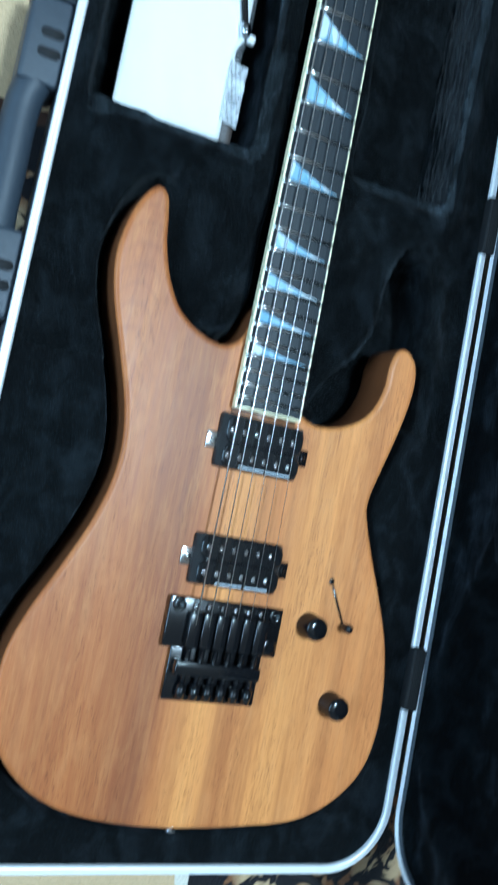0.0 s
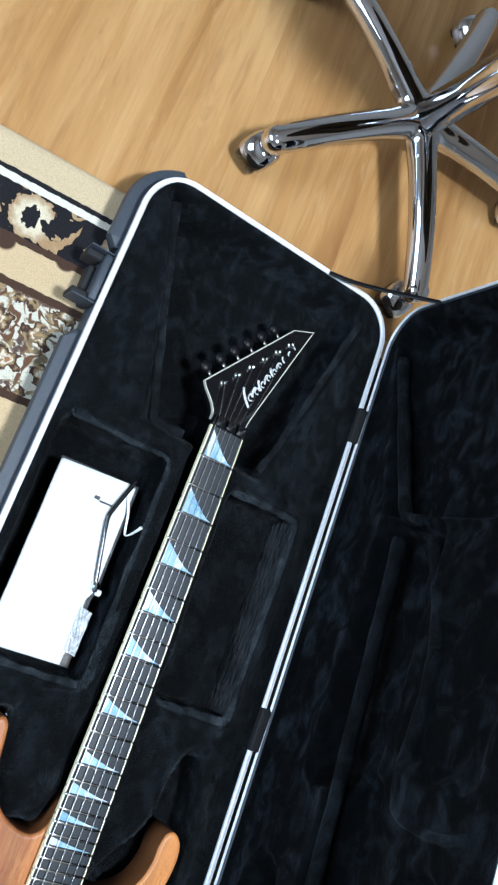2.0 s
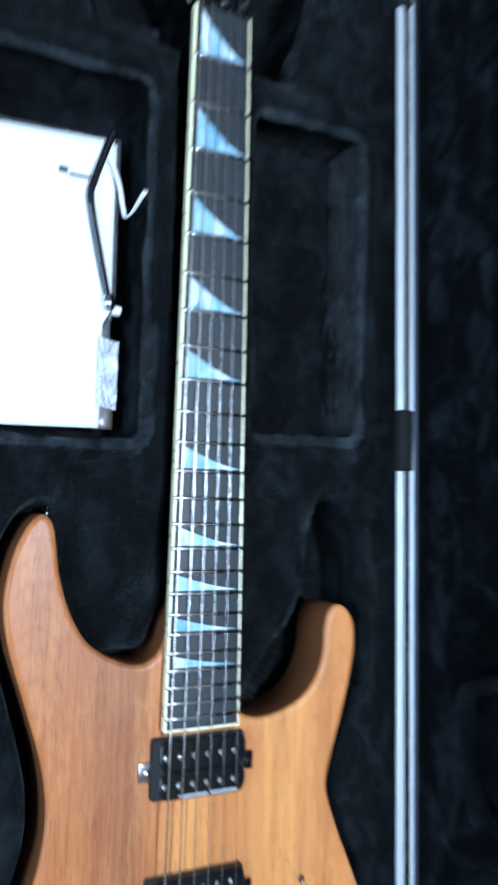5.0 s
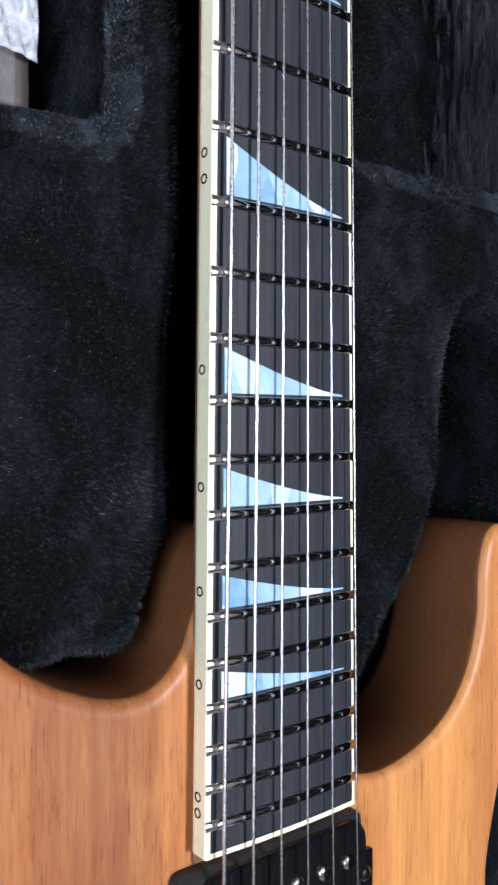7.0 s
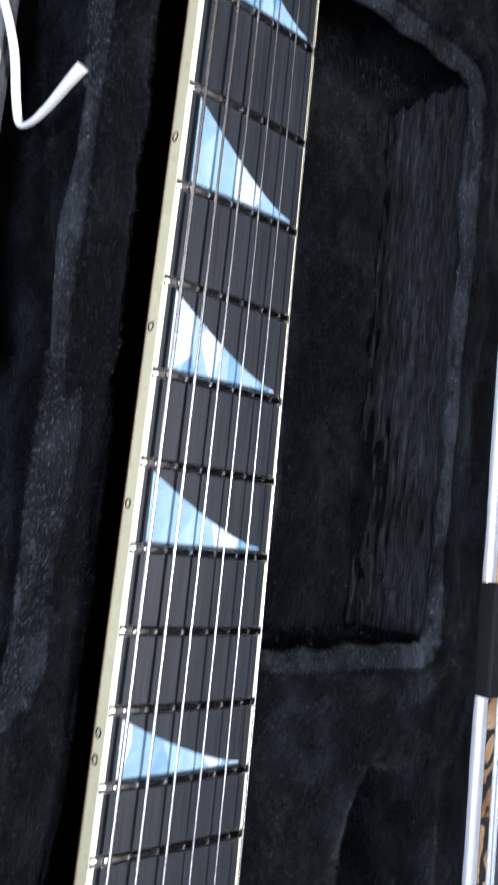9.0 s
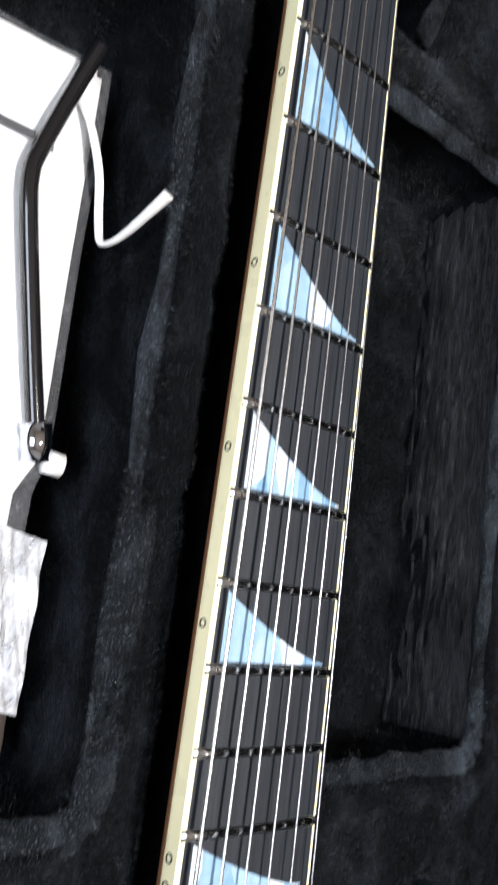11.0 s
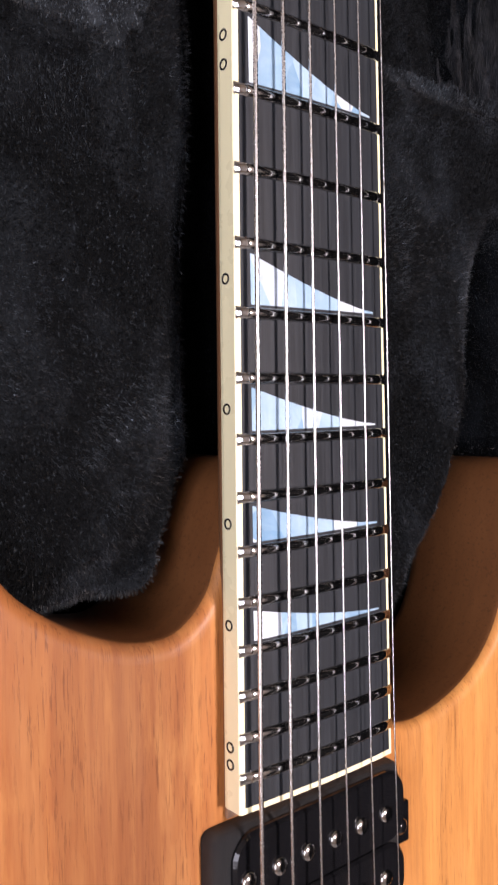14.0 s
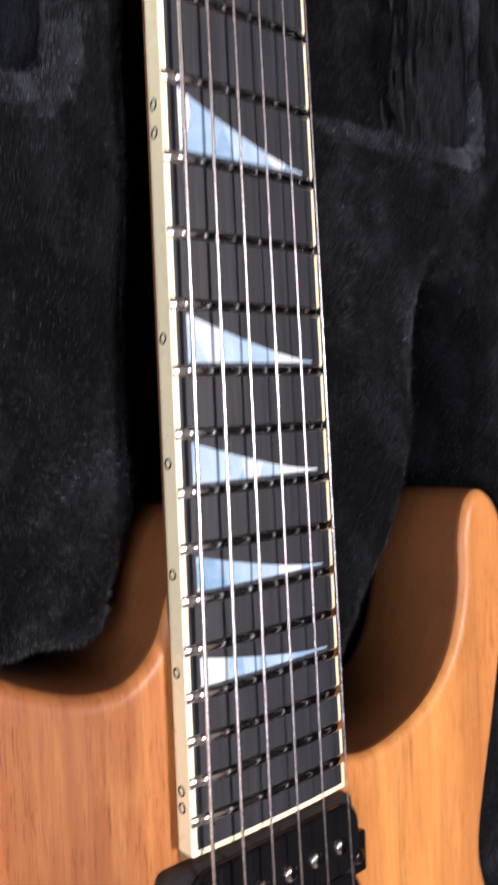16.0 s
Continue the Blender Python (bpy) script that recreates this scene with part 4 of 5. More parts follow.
def top_z(x, y):
    """The carved top: flat in the middle, falling a little towards the rim."""
    r = max(0.0, math.hypot(x / 0.155, (y - 0.02) / 0.21) - 0.55)
    return TOP - 0.006 * r * r


body = part("body", slab_bm(BODY, [(0.006, 0.0465), (0.001, 0.0490), (0.0, 0.0525), (0.0, 0.0878), (0.0002, 0.0893), (0.0009, 0.0907), (0.0021, 0.0916), (0.0034, 0.0919), (0.0046, 0.0920)]), M_WOOD, guitar, "satin natural mahogany body")
for p in body.data.polygons:
    p.use_smooth = len(p.vertices) == 4
# side faces take the darker wood that carries their shade
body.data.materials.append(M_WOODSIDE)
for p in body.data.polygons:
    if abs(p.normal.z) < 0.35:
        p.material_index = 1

# neck shaft under the board
ys = np.linspace(0.150, 0.664, 30)
vs, fs, NS = [], [], 14
for y in ys:
    w = half_w(y) - 0.0011
    depth = 0.0120 + 0.004 * (SCALE - y)
    for k in range(NS + 1):
        a = math.pi * k / NS
        vs.append((-w * math.cos(a), y, 0.0935 - depth * math.sin(a) ** 1.1))
for i in range(len(ys) - 1):
    for k in range(NS):
        a = i * (NS + 1) + k
        fs.append((a, a + 1, a + NS + 2, a + NS + 1))
    fs.append((i * (NS + 1) + NS, i * (NS + 1), (i + 1) * (NS + 1), (i + 1) * (NS + 1) + NS))
mesh_object("neck", vs, fs, M_NECK, guitar, "brown mahogany neck shaft")

BW = 0.0014
FB0, FB1 = 0.1535, 0.6480
ys = np.linspace(FB0 + BW, FB1, 40)
vs, fs, NC = [], [], 10
for y in ys:
    w = half_w(y) - BW
    for k in range(NC + 1):
        x = -w + 2 * w * k / NC
        vs.append((x, y, board_z(x, y)))
    vs += [(w, y, 0.0926), (-w, y, 0.0926)]
R = NC + 3
for i in range(len(ys) - 1):
    for k in range(R):
        fs.append((i * R + k, i * R + (k + 1) % R, (i + 1) * R + (k + 1) % R, (i + 1) * R + k))
board = mesh_object("fretboard", vs, fs, M_EBONY, guitar, "dark ebony fretboard", smooth=False)
for s in (-1, 1):
    vs, fs = [], []
    yb = np.linspace(FB0, FB1 + 0.001, 30)
    for y in yb:
        w = half_w(y)
        a, b = s * w, s * (w - BW)
        vs += [(a - s * 0.0013, y, 0.0932), (a - s * 0.0003, y, 0.0938), (a, y, 0.0950), (a, y, FZ - 0.0005), (a - s * 0.0005, y, board_z(a - s * 0.0005, y) + 0.00005), (b, y, board_z(b, y) + 0.00005), (b, y, 0.0924)]
    for i in range(len(yb) - 1):
        for k in range(7):
            fs.append((i * 7 + k, i * 7 + (k + 1) % 7, (i + 1) * 7 + (k + 1) % 7, (i + 1) * 7 + k))
    fs += [(6, 5, 4, 3, 2, 1, 0), tuple(len(vs) - 7 + k for k in range(7))]
    mesh_object("binding", vs, fs, M_CREAM, board, "cream binding", smooth=False)
w = half_w(FB0) - BW
bm = bmesh.new()
n = 10
rows4 = []
for k in range(n + 1):
    x = -w + 2 * w * k / n
    rows4.append([bm.verts.new((x, FB0, 0.0924)), bm.verts.new((x, FB0, board_z(x, FB0))), bm.verts.new((x, FB0 + BW, board_z(x, FB0 + BW) + 0.00005)), bm.verts.new((x, FB0 + BW, 0.0924))])
for a, b in zip(rows4, rows4[1:]):
    for k in range(4):
        bm.faces.new((a[k], b[k], b[(k + 1) % 4], a[(k + 1) % 4]))
part("end_binding", bm, M_CREAM, board, "cream binding", smooth=False)

for n in range(1, 25):
    y = fret_y(n)
    w = half_w(y) - 0.0001
    bm = bmesh.new()
    loops = []
    for k in range(13):
        x = -w + 2 * w * k / 12
        endk = min(1.0, (w - abs(x)) / 0.0012 + 0.35)
        z = board_z(x, y)
        loops.append([bm.verts.new((x, y + 0.00150 * math.cos(a), z - 0.0001 + 0.00130 * endk * math.sin(a))) for a in (0, 0.6, 1.1, 1.57, 2.04, 2.54, math.pi)])
    for a, b in zip(loops, loops[1:]):
        for k in range(6):
            bm.faces.new((a[k], a[k + 1], b[k + 1], b[k]))
    bm.faces.new(loops[0])
    bm.faces.new(loops[-1][::-1])
    part("fret", bm, M_NICKEL, board, "nickel fret" if n == 1 else "")

for n in (1, 3, 5, 7, 9, 12, 15, 17, 19, 21):
    y0, y1 = fret_y(n) + 0.0020, fret_y(n - 1) - 0.0022
    gap = y1 - y0
    xl = -half_w(y0) + 0.0044
    xr = half_w(y0) * 0.815
    ytip = fret_y(n) + 0.0026
    bm = bmesh.new()
    cols = []
    for k in range(9):
        s = k / 8
        x = xl + (xr - xl) * s
        lo = y0 + (ytip - y0 - 0.0004) * s
        hi = lo + (gap) * (1 - s) ** 1.4 + 0.0004 * s
        cols.append([bm.verts.new((x, lo, board_z(x, lo) - 0.0004)), bm.verts.new((x, lo, board_z(x, lo) + 0.00012)), bm.verts.new((x, hi, board_z(x, hi) + 0.00012)), bm.verts.new((x, hi, board_z(x, hi) - 0.0004))])
    for a, b in zip(cols, cols[1:]):
        for k in range(3):
            bm.faces.new((a[k], b[k], b[k + 1], a[k + 1]))
    bm.faces.new(cols[0])
    bm.faces.new(cols[-1][::-1])
    part("inlay", bm, M_PEARL, board, "pearl shark-fin inlay" if n == 1 else "", smooth=False)

for n, offs in ((3, (0,)), (5, (0,)), (7, (0,)), (9, (0,)), (12, (-0.0034, 0.0034)), (15, (0,)), (17, (0,)), (19, (0,)), (21, (0,)), (24, (-0.0021, 0.0021))):
    for o in offs:
        y = (fret_y(n) + fret_y(n - 1)) / 2 + o
        x = -half_w(y) - 0.00005
        ring = [(x, y + 0.00115 * math.cos(a), 0.0964 + 0.00115 * math.sin(a)) for a in np.linspace(0, 2 * math.pi, 15)]
        part("side_dot", tube_bm(ring, 0.00026, 6), M_BLACKMETAL, board)

# headstock, tilted back
TILT = math.tan(radians(12.5))


def head_z(d):
    return lambda x, y: 0.0925 - max(0.0, y - 0.662) * TILT + d


_tre = spline([(0.0225, 0.656), (0.0235, 0.668), (0.033, 0.696), (0.0475, 0.735), (0.064, 0.780), (0.0825, 0.8285)], 5)
_bas = spline([(-0.0425, 0.695), (-0.0385, 0.688), (-0.0275, 0.675), (-0.0225, 0.665), (-0.0218, 0.656)], 5)
HEAD = [tuple(p) for p in _tre] + [(0.0545, 0.8165)] + [tuple(np.array((0.0545, 0.8165)) * (1 - s) + np.array((-0.0425, 0.695)) * s) for s in (0.2, 0.4, 0.6, 0.8)] + [tuple(p) for p in _bas]
head = part("headstock", slab_bm(HEAD, [(0.001, head_z(-0.0145)), (0.0, head_z(-0.013)), (0.0, head_z(-0.0003)), (0.0006, head_z(0.0))]), M_GLOSSBLACK, guitar, "gloss-black pointed headstock", smooth=False)
part("head_binding", ring_bm(HEAD, [(-0.0003, head_z(-0.0045)), (-0.0003, head_z(0.0003)), (0.0008, head_z(0.0004)), (0.0008, head_z(-0.004))]), M_HEADBIND, head, "thin pale edge binding", smooth=False)
EDGE0, EDGE1 = Vector((-0.0425, 0.695, 0)), Vector((0.0545, 0.8165, 0))
EDIR = (EDGE1 - EDGE0).normalized()
EOUT = Vector((-EDIR.y, EDIR.x, 0))
POSTS = []
for i in range(6):
    e = EDGE0 + EDIR * (0.014 + 0.0235 * i)
    z = head_z(-0.008)(e.x, e.y)
    key = tube_bm([tuple(e - EOUT * 0.004 + Vector((0, 0, z))), tuple(e + EOUT * 0.0065 + Vector((0, 0, z)))], 0.0023, 10)
    t = part("tuner_shaft", key, M_NICKEL, head)
    prof = [(0.0001, -0.0042), (0.0028, -0.0040), (0.0052, -0.002), (0.0056, 0.0), (0.0052, 0.002), (0.0028, 0.0040), (0.0001, 0.0042)]
    bt = lathe_bm([(r * 1.25, h * 0.85) for r, h in prof], None, 16)
    m = Matrix.Translation(e + EOUT * 0.0125 + Vector((0, 0, z))) @ Matrix((tuple(EOUT), tuple(EDIR), (0, 0, 1))).transposed().to_4x4() @ Matrix.Diagonal((1.05, 1.0, 1.0, 1))
    bt.transform(m)
    part("tuner_button", bt, M_SATINBLACK, head, "black tuner button" if i == 0 else "")
    p = e - EOUT * (0.0135) + EDIR * 0.006
    zp = head_z(0)(p.x, p.y)
    part("tuner_post", lathe_bm([(0.0045, zp), (0.0045, zp + 0.0012), (0.0028, zp + 0.0016), (0.0024, zp + 0.005), (0.0028, zp + 0.0075), (0.001, zp + 0.008)], Matrix.Translation((p.x, p.y, 0)), 14), M_NICKEL, head)
    POSTS.append((p.x, p.y, zp + 0.005))
# silver maker's mark: plain slanted strokes that shrink towards the tip
for i in range(9):
    s = i / 8
    q = np.array((0.0185, 0.697)) * (1 - s) + np.array((0.0610, 0.7930)) * s
    ln = (0.0240 if i == 0 else 0.0150) * (1 - 0.66 * s)
    d = np.array((-0.50, 0.87)) if i % 2 == 0 else np.array((0.10, 0.99))
    o = np.array((-0.88, 0.36)) * ln * 0.30
    pts = [q + o - d * ln * 0.5 + np.array((0.0014, 0.0008)), q + o - d * ln * 0.1, q + o + d * ln * 0.3, q + o + d * ln * 0.5 + np.array((0.0012, 0.0010))]
    pts = [(x, y, head_z(0.0003)(x, y)) for x, y in spline(pts, 4)]
    part("makers_mark", tube_bm(pts, 0.0017 * (1 - 0.5 * s), 6, 0.10), M_SILVERPRINT, head, "silver maker's mark of plain strokes" if i == 0 else "")
    if i < 6:
        c0 = q + o * 0.4 + np.array((0.0030, 0.0052)) * (1 - 0.4 * s)
        pts = [(c0[0] + 0.0030 * (1 - 0.5 * s) * math.cos(a), c0[1] + 0.0042 * (1 - 0.5 * s) * math.sin(a)) for a in np.linspace(0.4, 5.6, 12)]
        part("makers_mark", tube_bm([(x, y, head_z(0.0003)(x, y)) for x, y in pts], 0.0012 * (1 - 0.4 * s), 6, 0.12), M_SILVERPRINT, head)

nut = part("locking_nut", box_bm(-0.0215, 0.0215, 0.6482, 0.6625, 0.0920, 0.1022, 0.0012), M_BLACKMETAL, guitar, "black locking nut with three clamps")
for i in (-1, 0, 1):
    part("clamp", box_bm(i * 0.0138 - 0.0058, i * 0.0138 + 0.0058, 0.6485, 0.6605, 0.1035, 0.1072, 0.0015), M_BLACKMETAL, nut)
    part("clamp_screw", lathe_bm([(0.0029, 0.1072), (0.0029, 0.1098), (0.0016, 0.1102), (0.0014, 0.1085)], Matrix.Translation((i * 0.0138, 0.655, 0)), 14), M_BLACKMETAL, nut)


def string_x(i, y):
    a, b = -0.0178 + i * 0.00712, -0.0262 + i * 0.01038
    return b + (a - b) * y / SCALE


GAUGE = (0.00060, 0.00048, 0.00038, 0.00028, 0.00023, 0.00020)
for i in range(6):
    pts = [(string_x(i, -0.004), -0.004, 0.1062), (string_x(i, 0.16), 0.16, 0.1040), (string_x(i, 0.33), 0.33, 0.10395), (string_x(i, 0.649), 0.649, 0.1026), (string_x(i, 0.664), 0.664, 0.1018), POSTS[i]]
    part("string", tube_bm(pts, GAUGE[i], 6), M_STEEL, guitar, "steel string" if i == 0 else "")

# pickups
for yc, width in ((0.1275, 0.067), (0.0420, 0.070)):
    pu = part("pickup", box_bm(-width / 2, width / 2, yc - 0.0186, yc + (0.0215 if yc > 0.1 else 0.0186), 0.0900, 0.0980, 0.0032, 3), M_TAPE, guitar, "open-coil black humbucker pickup")
    for k, sg in enumerate((1, -1)):
        bb = slab_bm(round_rect(-width / 2 + 0.0045, width / 2 - 0.0002, yc + sg * 0.0092 - 0.0090, yc + sg * 0.0092 + (0.0112 if sg > 0 and yc > 0.1 else 0.0090), 0.0070, 6), [(0.0, 0.0955), (0.0, 0.0987), (0.0008, 0.0995)])
        part("bobbin", bb, M_BLACKPLASTIC, pu, smooth=False)
        for i in range(6):
            x = (i - 2.5) * 0.0099
            if k == 0:
                prof = [(0.0023, 0.0985), (0.0023, 0.1000), (0.0019, 0.1005), (0.0005, 0.1006)]
            else:
                prof = [(0.0025, 0.0985), (0.0025, 0.0996), (0.0020, 0.1002), (0.0006, 0.1004)]
            part("pole_piece", lathe_bm(prof, Matrix.Translation((x, yc + sg * 0.0092, 0)), 14), M_NICKEL, pu)
    for x0, x1 in ((-0.0155, 0.0055), (0.0075, 0.0265)):
        part("print_bar", box_bm(x0, x1, yc - 0.0168, yc - 0.0153, 0.0993, 0.0997), M_PALEPRINT, pu, "pale print as a plain bar", smooth=False)
    for s, mat in ((-1, M_NICKEL), (1, M_BLACKMETAL)):
        x = s * (width / 2 + 0.0030)
        tab = part("mounting_tab", box_bm(min(x - 0.005, x + 0.005), max(x - 0.005, x + 0.005), yc - 0.0062, yc + 0.0062, 0.0915, 0.0942, 0.0008), mat, pu)
        part("tab_screw", lathe_bm([(0.0024, 0.0942), (0.0024, 0.0955), (0.0012, 0.0962)], Matrix.Translation((x, yc, 0)), 12), mat, pu)

# double-locking bridge
bridge = part("bridge_plate", box_bm(-0.0455, 0.0445, -0.0225, 0.0140, 0.0950, 0.0985, 0.0016), M_BLACKMETAL, guitar, "black double-locking tremolo bridge")
part("bridge_tail", box_bm(-0.0375, 0.0345, -0.0600, -0.0215, 0.0945, 0.0965, 0.0012), M_BLACKMETAL, bridge)
part("tuner_block", box_bm(-0.0350, 0.0315, -0.0400, -0.0300, 0.0960, 0.1060, 0.0015), M_BLACKMETAL, bridge)
for x in (-0.0385, 0.0375):
    part("pivot_post", lathe_bm([(0.0052, 0.0955), (0.0052, 0.1000), (0.0045, 0.1012), (0.0022, 0.1012), (0.0020, 0.0995)], Matrix.Translation((x, 0.0085, 0)), 18), M_BLACKMETAL, bridge)
for i in range(6):
    x = string_x(i, 0.0)
    part("saddle", box_bm(x - 0.0047, x + 0.0047, -0.0200, 0.0050, 0.0985, 0.1065, 0.0014), M_BLACKMETAL, bridge, "black saddle" if i == 0 else "")
    part("saddle_screw", lathe_bm([(0.0021, 0.0985), (0.0021, 0.1018), (0.0010, 0.1022)], Matrix.Translation((x, 0.0085, 0)), 12), M_NICKEL, bridge)
    part("lock_screw", tube_bm([(x, -0.0195, 0.1030), (x, -0.0500, 0.1010)], 0.0019, 10), M_BLACKMETAL, bridge)
    part("fine_tuner", tube_bm([(x, -0.0470, 0.1015), (x, -0.0570, 0.1000)], 0.0036, 14), M_BLACKMETAL, bridge, "knurled fine tuner" if i == 0 else "")
part("arm_collar", lathe_bm([(0.0062, 0.0950), (0.0062, 0.1000), (0.0050, 0.1010), (0.0030, 0.1010)], Matrix.Translation((0.0365, -0.0150, 0)), 18), M_BLACKMETAL, bridge)

for x, y in ((0.0705, 0.004), (0.1020, -0.054)):
    k = part("control_knob", lathe_bm([(0.0098, 0.0905), (0.0098, 0.0935), (0.0092, 0.0945), (0.0090, 0.1065), (0.0080, 0.1082), (0.0030, 0.1086)], Matrix.Translation((x, y, 0)), 36), M_BLACKMETAL, guitar, "domed black metal control knob")
sw = part("switch_slot", box_bm(-0.0012, 0.0012, -0.016, 0.016, 0.0912, 0.0922, 0.0003, 1, Matrix.Translation((0.0930, 0.0225, 0)) @ pose(0, 0, 0, 0, 0, 28)), M_BLACKMETAL, guitar, "slotted blade pickup switch")
part("switch_tip", lathe_bm([(0.0028, 0.0925), (0.0032, 0.0965), (0.0036, 0.1010), (0.0030, 0.1040), (0.0012, 0.1052)], Matrix.Translation((0.1005, 0.0065, 0)) @ pose(0, 0, 0, 0, 0, 0), 16), M_BLACKPLASTIC, sw)
for x, y in ((0.0840, 0.0395), (0.1040, 0.0045)):
    part("switch_screw", lathe_bm([(0.0026, 0.0912), (0.0026, 0.0922), (0.0012, 0.0928)], Matrix.Translation((x, y, 0)), 12), M_BLACKMETAL, sw)
for p, d in (((-0.1015, 0.2885, 0.066), (0.25, 0.97, 0)), ((0.0, -0.1535, 0.070), (0, -1, 0))):
    m = Matrix.Translation(p) @ Vector(d).to_track_quat("Z", "Y").to_matrix().to_4x4()
    part("strap_button", lathe_bm([(0.0055, 0.0), (0.0035, 0.002), (0.0030, 0.006), (0.0050, 0.0085), (0.0052, 0.0095), (0.0035, 0.0102)], m, 20), M_CHROME, guitar, "chrome strap button")

# ---- things in the compartment ----
bag = thing("accessory_bag", "clear plastic bag of white paper manuals in the case compartment", "plastic bag", at=(-0.1, 0.46, 0.03))
BAG_AT = Vector((-0.1, 0.46, 0.03))


def sheet(name, x0, x1, y0, y1, z, material, label, wave, seed, skew=0.0, thick=0.0006, nx=22, ny=40, lean=0.0):
    """A thin, slightly buckled sheet with two faces."""
    xs, ys = np.linspace(0, 1, nx), np.linspace(0, 1, ny)
    gx, gy = np.meshgrid(xs, ys, indexing="ij")
    px, py = x0 + (x1 - x0) * gx + lean * gx * np.clip((gy - 0.36) / 0.05, 0, 1), y0 + (y1 - y0) * gy - skew * gx
    pz = z + wave * (np.sin(gx * 7 + seed + 2 * np.sin(gy * 5 + seed)) * np.sin(gy * 9 + 1.7 * seed) + 0.5 * np.sin(gx * 23 + gy * 17 + seed))
    up = np.stack([px, py, pz], -1).reshape(-1, 3)
    n = nx * ny
    vs = np.concatenate([up, up - np.array((0, 0, thick))])
    fs = []
    for i in range(nx - 1):
        for j in range(ny - 1):
            a = i * ny + j
            fs += [(a, a + ny, a + ny + 1, a + 1), (n + a, n + a + 1, n + a + ny + 1, n + a + ny)]
    rim = [i * ny for i in range(nx)] + [(nx - 1) * ny + j for j in range(1, ny)] + [i * ny + ny - 1 for i in range(nx - 2, -1, -1)] + [j for j in range(ny - 2, 0, -1)]
    for a, b in zip(rim, rim[1:] + rim[:1]):
        fs.append((a, n + a, n + b, b))
    ob = mesh_object(name, vs, fs, material, bag, label)
    ob.matrix_parent_inverse = Matrix.Translation(-BAG_AT)
    return ob


sheet("booklet", -0.147, -0.0700, 0.360, 0.553, 0.0562, M_WHITEPAPER, "thick white paper manual", 0.0003, 0.4, -0.004, 0.014, lean=0.0080)
sheet("leaflet", -0.150, -0.0660, 0.3505, 0.552, 0.0572, M_WHITEPAPER, "white folded leaflet", 0.0005, 1.9, -0.002, 0.0008, lean=0.0055)
sheet("brown_card", -0.0700, -0.0560, 0.3520, 0.3690, 0.0560, M_GREYPART, "small dark brown card", 0.0002, 3.0, 0.0, 0.0012, 6, 6)
pl = sheet("plastic_film", -0.151, -0.0610, 0.3500, 0.555, 0.0585, M_BAG, "crinkled clear plastic film", 0.0005, 2.2, -0.002, 0.0002, 60, 110, lean=0.0030)
sheet("loose_film", -0.0690, -0.0545, 0.3680, 0.4160, 0.0590, M_CRUMPLE, "crumpled loose corner of whitish film", 0.0007, 5.1, 0.003, 0.0002, 40, 60)
for i, (x, y, w, h) in enumerate(((-0.1010, 0.5262, 0.0060, 0.0042), (-0.0940, 0.5248, 0.0150, 0.0022), (-0.0780, 0.5232, 0.0050, 0.0020))):
    o = part("print_bar", box_bm(x, x + w, y, y + h, 0.0592, 0.0595, 0.0), M_INK, bag, "dark print as a plain bar", smooth=False)
    o.matrix_parent_inverse = Matrix.Translation(-BAG_AT)

arm = part("tremolo_arm", tube_bm(spline([(-0.064, 0.562, 0.0600), (-0.0690, 0.548, 0.0605), (-0.0775, 0.522, 0.0610), (-0.0790, 0.513, 0.0610), (-0.0770, 0.500, 0.0608), (-0.0690, 0.465, 0.0600), (-0.0625, 0.438, 0.0595)], 6), 0.0027, 12), M_GLOSSBLACK, None)
tagged(arm, "bent black tremolo arm with a chrome collar lying on the bag", "tremolo arm")
part("collar", tube_bm([(-0.0640, 0.4450, 0.0597), (-0.0616, 0.4345, 0.0594)], 0.0046, 16), M_CHROME, arm, "chrome threaded collar")
part("tip", tube_bm([(-0.0600, 0.4350, 0.0600), (-0.0545, 0.4345, 0.0605)], 0.0034, 14), M_WHITE, arm, "white plastic tip")
tie = part("cable_tie", tube_bm(spline([(-0.0700, 0.548, 0.0560), (-0.0640, 0.538, 0.0600), (-0.0590, 0.523, 0.0620), (-0.0555, 0.510, 0.0600), (-0.0530, 0.5035, 0.0590), (-0.0515, 0.5030, 0.0630), (-0.0500, 0.5060, 0.0700), (-0.0490, 0.5105, 0.0790), (-0.0478, 0.5140, 0.0840)], 6), [0.0015] * 28 + [0.0015 + 0.00008 * i for i in range(21)], 8, 0.6), M_WHITE, None)
tagged(tie, "curled white cable tie sticking out of the bag", "cable tie")

cord = part("cord", tube_bm(spline([(0.060, -0.199, 0.0165), (0.117, -0.214, 0.0160), (0.146, -0.222, 0.0160), (0.175, -0.235, 0.0160), (0.24, -0.30, 0.0160)], 8), 0.0036, 10, 0.9), M_STRAP, None)
tagged(cord, "thin black cord lying on the rug beside the case", "cord")

# ---- the office chair ----
chair = thing("office_chair", "office chair with a polished chrome five-star base on castors", "chair", at=(0.113, 1.168, 0))
CH = Vector((0.113, 1.168, 0))


def chair_part(name, bm, material, parent=chair, label=""):
    ob = part(name, bm, material, parent, label)
    if parent is chair:
        ob.matrix_parent_inverse = Matrix.Translation(-CH)
    return ob


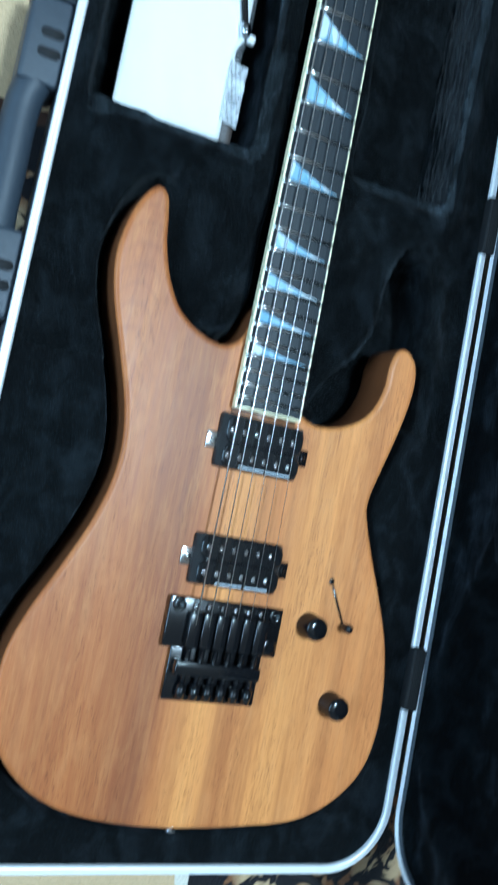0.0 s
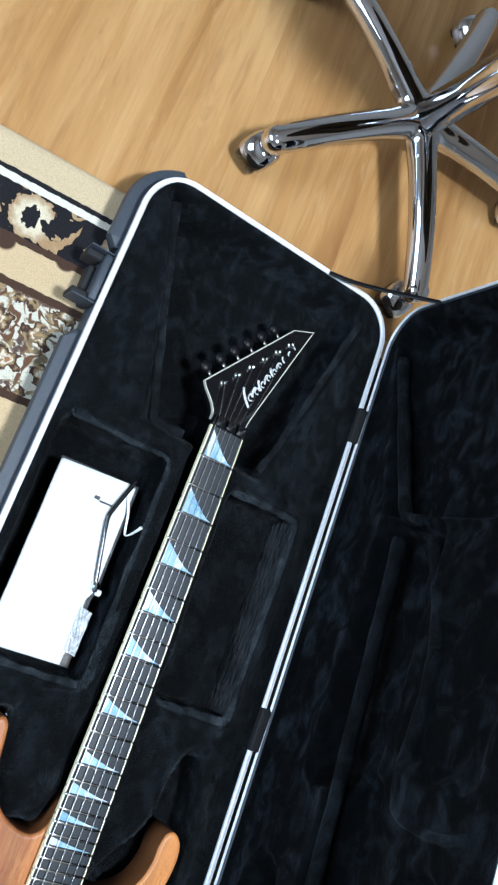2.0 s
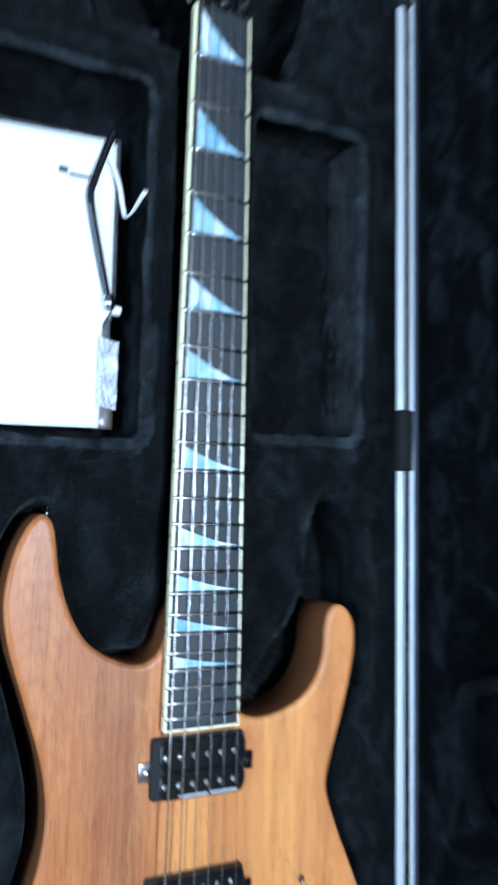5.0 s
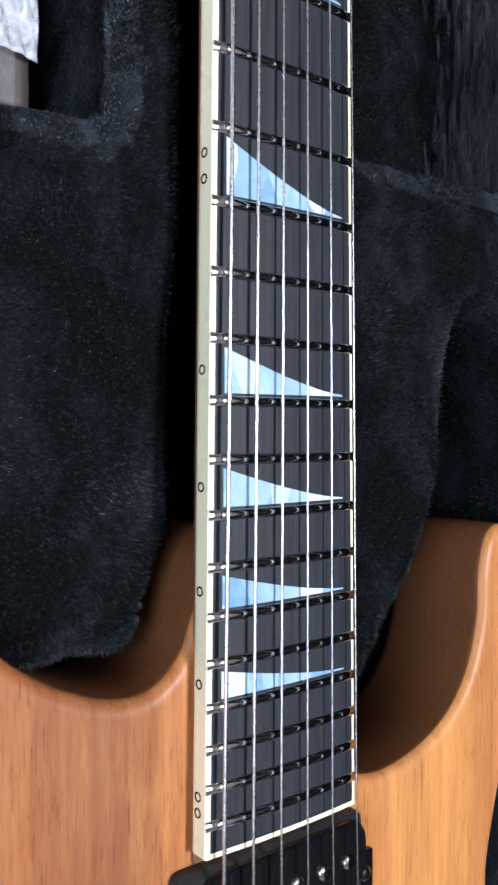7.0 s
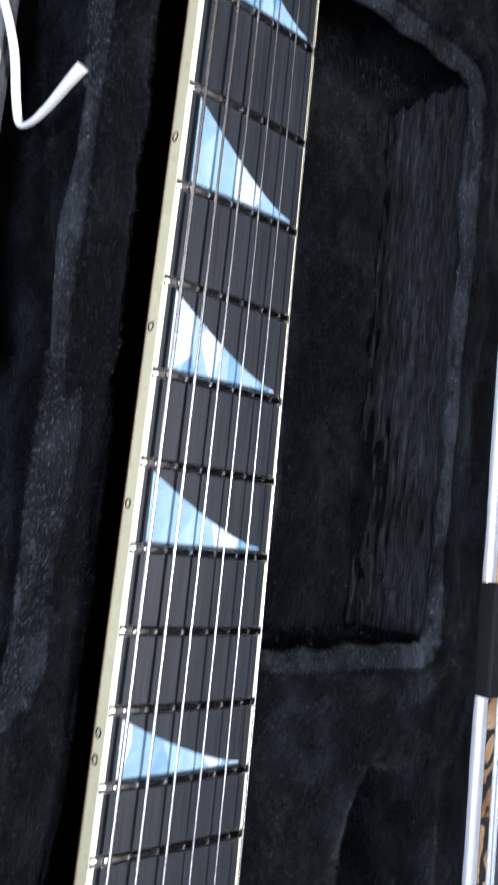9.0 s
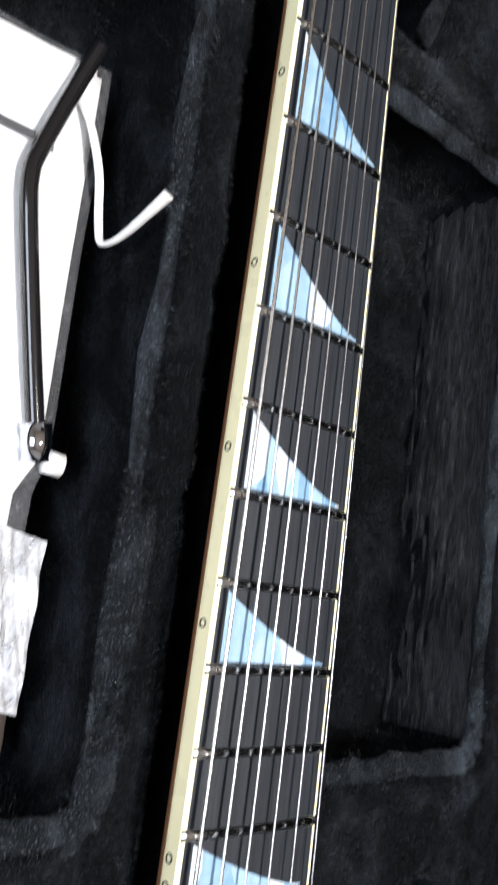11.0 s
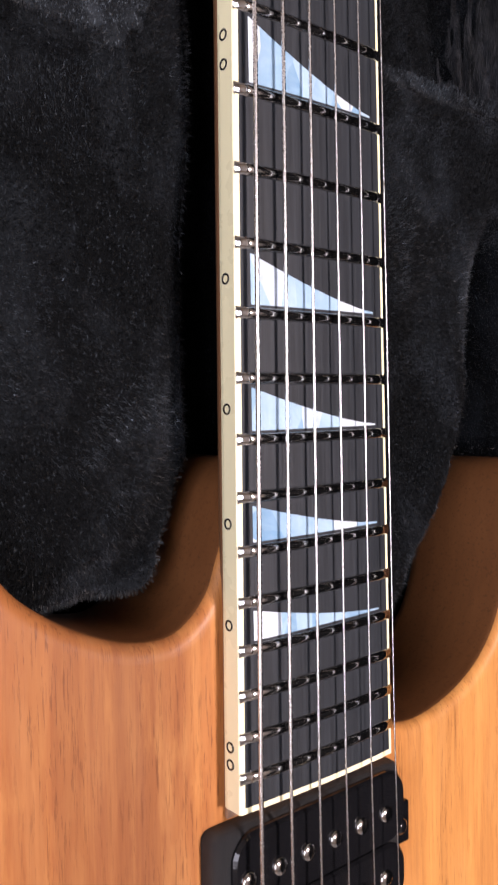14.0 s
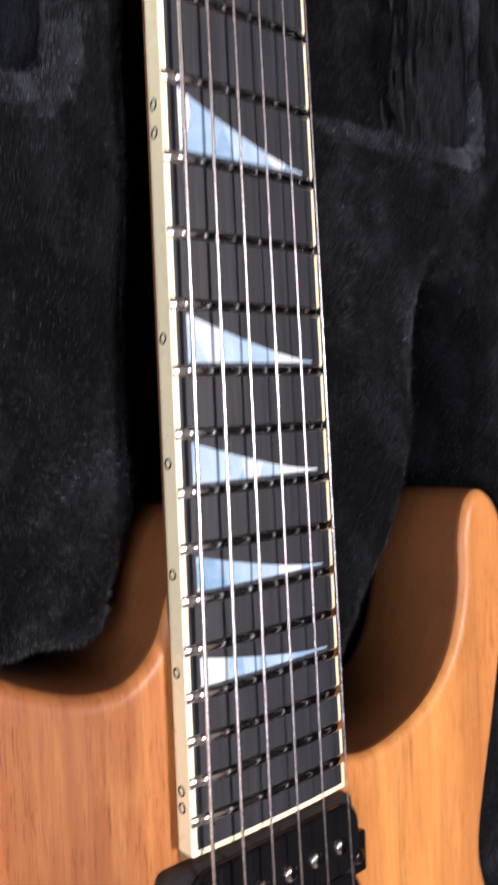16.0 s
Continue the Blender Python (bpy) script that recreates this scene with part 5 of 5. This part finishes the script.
# hub: a cast boss that runs out into five short filleted stubs
_hub = lathe_bm([(0.0001, 0.058), (0.028, 0.058), (0.031, 0.064), (0.032, 0.090), (0.029, 0.098), (0.0001, 0.099)], Matrix.Translation(CH), 32)
for i in range(5):
    a = radians(220 + 72 * i)
    d = Vector((math.cos(a), math.sin(a), 0))
    _t = tube_bm([CH + d * r + Vector((0, 0, 0.0805)) for r in (0.0, 0.03, 0.06, 0.085)], [0.0228, 0.0222, 0.0210, 0.0160], 18, 0.95)
    _m = bpy.data.meshes.new("tmp")
    _t.to_mesh(_m)
    _t.free()
    _hub.from_mesh(_m)
    bpy.data.meshes.remove(_m)
hub = chair_part("hub", _hub, M_CHROME)
_mod = hub.modifiers.new("cast", "REMESH")
_mod.mode, _mod.voxel_size, _mod.use_smooth_shade = "VOXEL", 0.0030, True
_mod = hub.modifiers.new("fillet", "SMOOTH")
_mod.factor, _mod.iterations = 0.5, 26
chair_part("column", lathe_bm([(0.0245, 0.09), (0.0245, 0.30), (0.0235, 0.303), (0.0145, 0.303), (0.0145, 0.40)], Matrix.Translation(CH), 32), M_CHROME, label="chrome gas-lift column")
for i in range(5):
    a = radians(220 + 72 * i)
    d = Vector((math.cos(a), math.sin(a), 0))
    pts = [CH + d * r + Vector((0, 0, z)) for r, z in ((0.030, 0.0805), (0.055, 0.0812), (0.10, 0.0815), (0.16, 0.078), (0.212, 0.070), (0.236, 0.064))]
    lg = chair_part("leg", tube_bm(spline(pts, 4), [0.0170 + 0.0036 * (1 - k / 20) for k in range(21)], 28, 0.95), M_CHROME, label="polished chrome leg" if i == 0 else "")
    tip = CH + d * 0.232
    chair_part("leg_cap", lathe_bm([(0.0150, 0.052), (0.0165, 0.058), (0.0165, 0.074), (0.0120, 0.080)], Matrix.Translation(tip), 18), M_CHROME, lg)
    trail = Matrix.Rotation(radians((20, -45, 15, -30, 40)[i]), 3, "Z") @ d
    s = Vector((-trail.y, trail.x, 0))
    q = tip + trail * 0.003
    hm = Matrix.Translation(q + Vector((0, 0, 0.0225))) @ s.to_track_quat("Z", "Y").to_matrix().to_4x4()
    hood = lathe_bm([(0.0120, -0.0225), (0.0195, -0.0212), (0.0240, -0.0175), (0.0266, -0.0110), (0.0276, -0.004), (0.0276, 0.004), (0.0266, 0.0110), (0.0240, 0.0175), (0.0195, 0.0212), (0.0120, 0.0225)], None, 28)
    hm = hm.to_3x3().to_4x4()
    for v in list(hood.verts):
        v.co = hm @ v.co
    low = [v for v in hood.verts if v.co.z < -0.004 + 0.35 * (v.co.dot(trail) / 0.0275) * 0.02]
    bmesh.ops.delete(hood, geom=low, context="VERTS")
    hood.transform(Matrix.Translation(q + Vector((0, 0, 0.0250))))
    chair_part("castor_hood", hood, M_CHROME, lg, "chromed castor hood" if i == 0 else "")
    for k in (-1, 1):
        mm = Matrix.Translation(q + s * (0.011 * k) + Vector((0, 0, 0.0225))) @ s.to_track_quat("Z", "Y").to_matrix().to_4x4()
        chair_part("castor_wheel", lathe_bm([(0.014, -0.007), (0.0205, -0.006), (0.0225, -0.004), (0.0225, 0.004), (0.0205, 0.006), (0.014, 0.007)], mm, 24), M_BLACKPLASTIC, lg, "black castor wheel" if i == 0 and k < 0 else "")

# assumed seat, kept out of view; it shades the floor and darkens the chrome
chair_part("seat", slab_bm(round_rect(-0.06, 0.39, 1.02, 1.47, 0.09, 8), [(0.02, 0.455), (0.0, 0.470), (0.0, 0.510), (0.03, 0.535)]), M_STRAP, label="assumed black padded seat, out of view, for its shadow")
chair_part("assumed_seat_plate", box_bm(0.06, 0.20, 1.11, 1.25, 0.40, 0.456, 0.008), M_BLACKMETAL)

# ---- floor planks, last ----
PW, PL = 0.192, 1.285
ncol = int((X1 - X0) / PW)
shared = None
for c in range(ncol):
    x0 = X0 + c * PW
    y = -1.95 - (c % 3) * 0.05
    while y < Y1 - 0.2:
        if shared is None:
            bm = box_bm(0.0, PW, 0.0, PL, -0.009, 0.0)
            ob = part("plank", bm, M_FLOOR, floor, smooth=False)
            shared = ob.data
        else:
            ob = new("plank", shared)
            ob.parent = floor
        ob.location = (x0, y, 0)
        y += PL
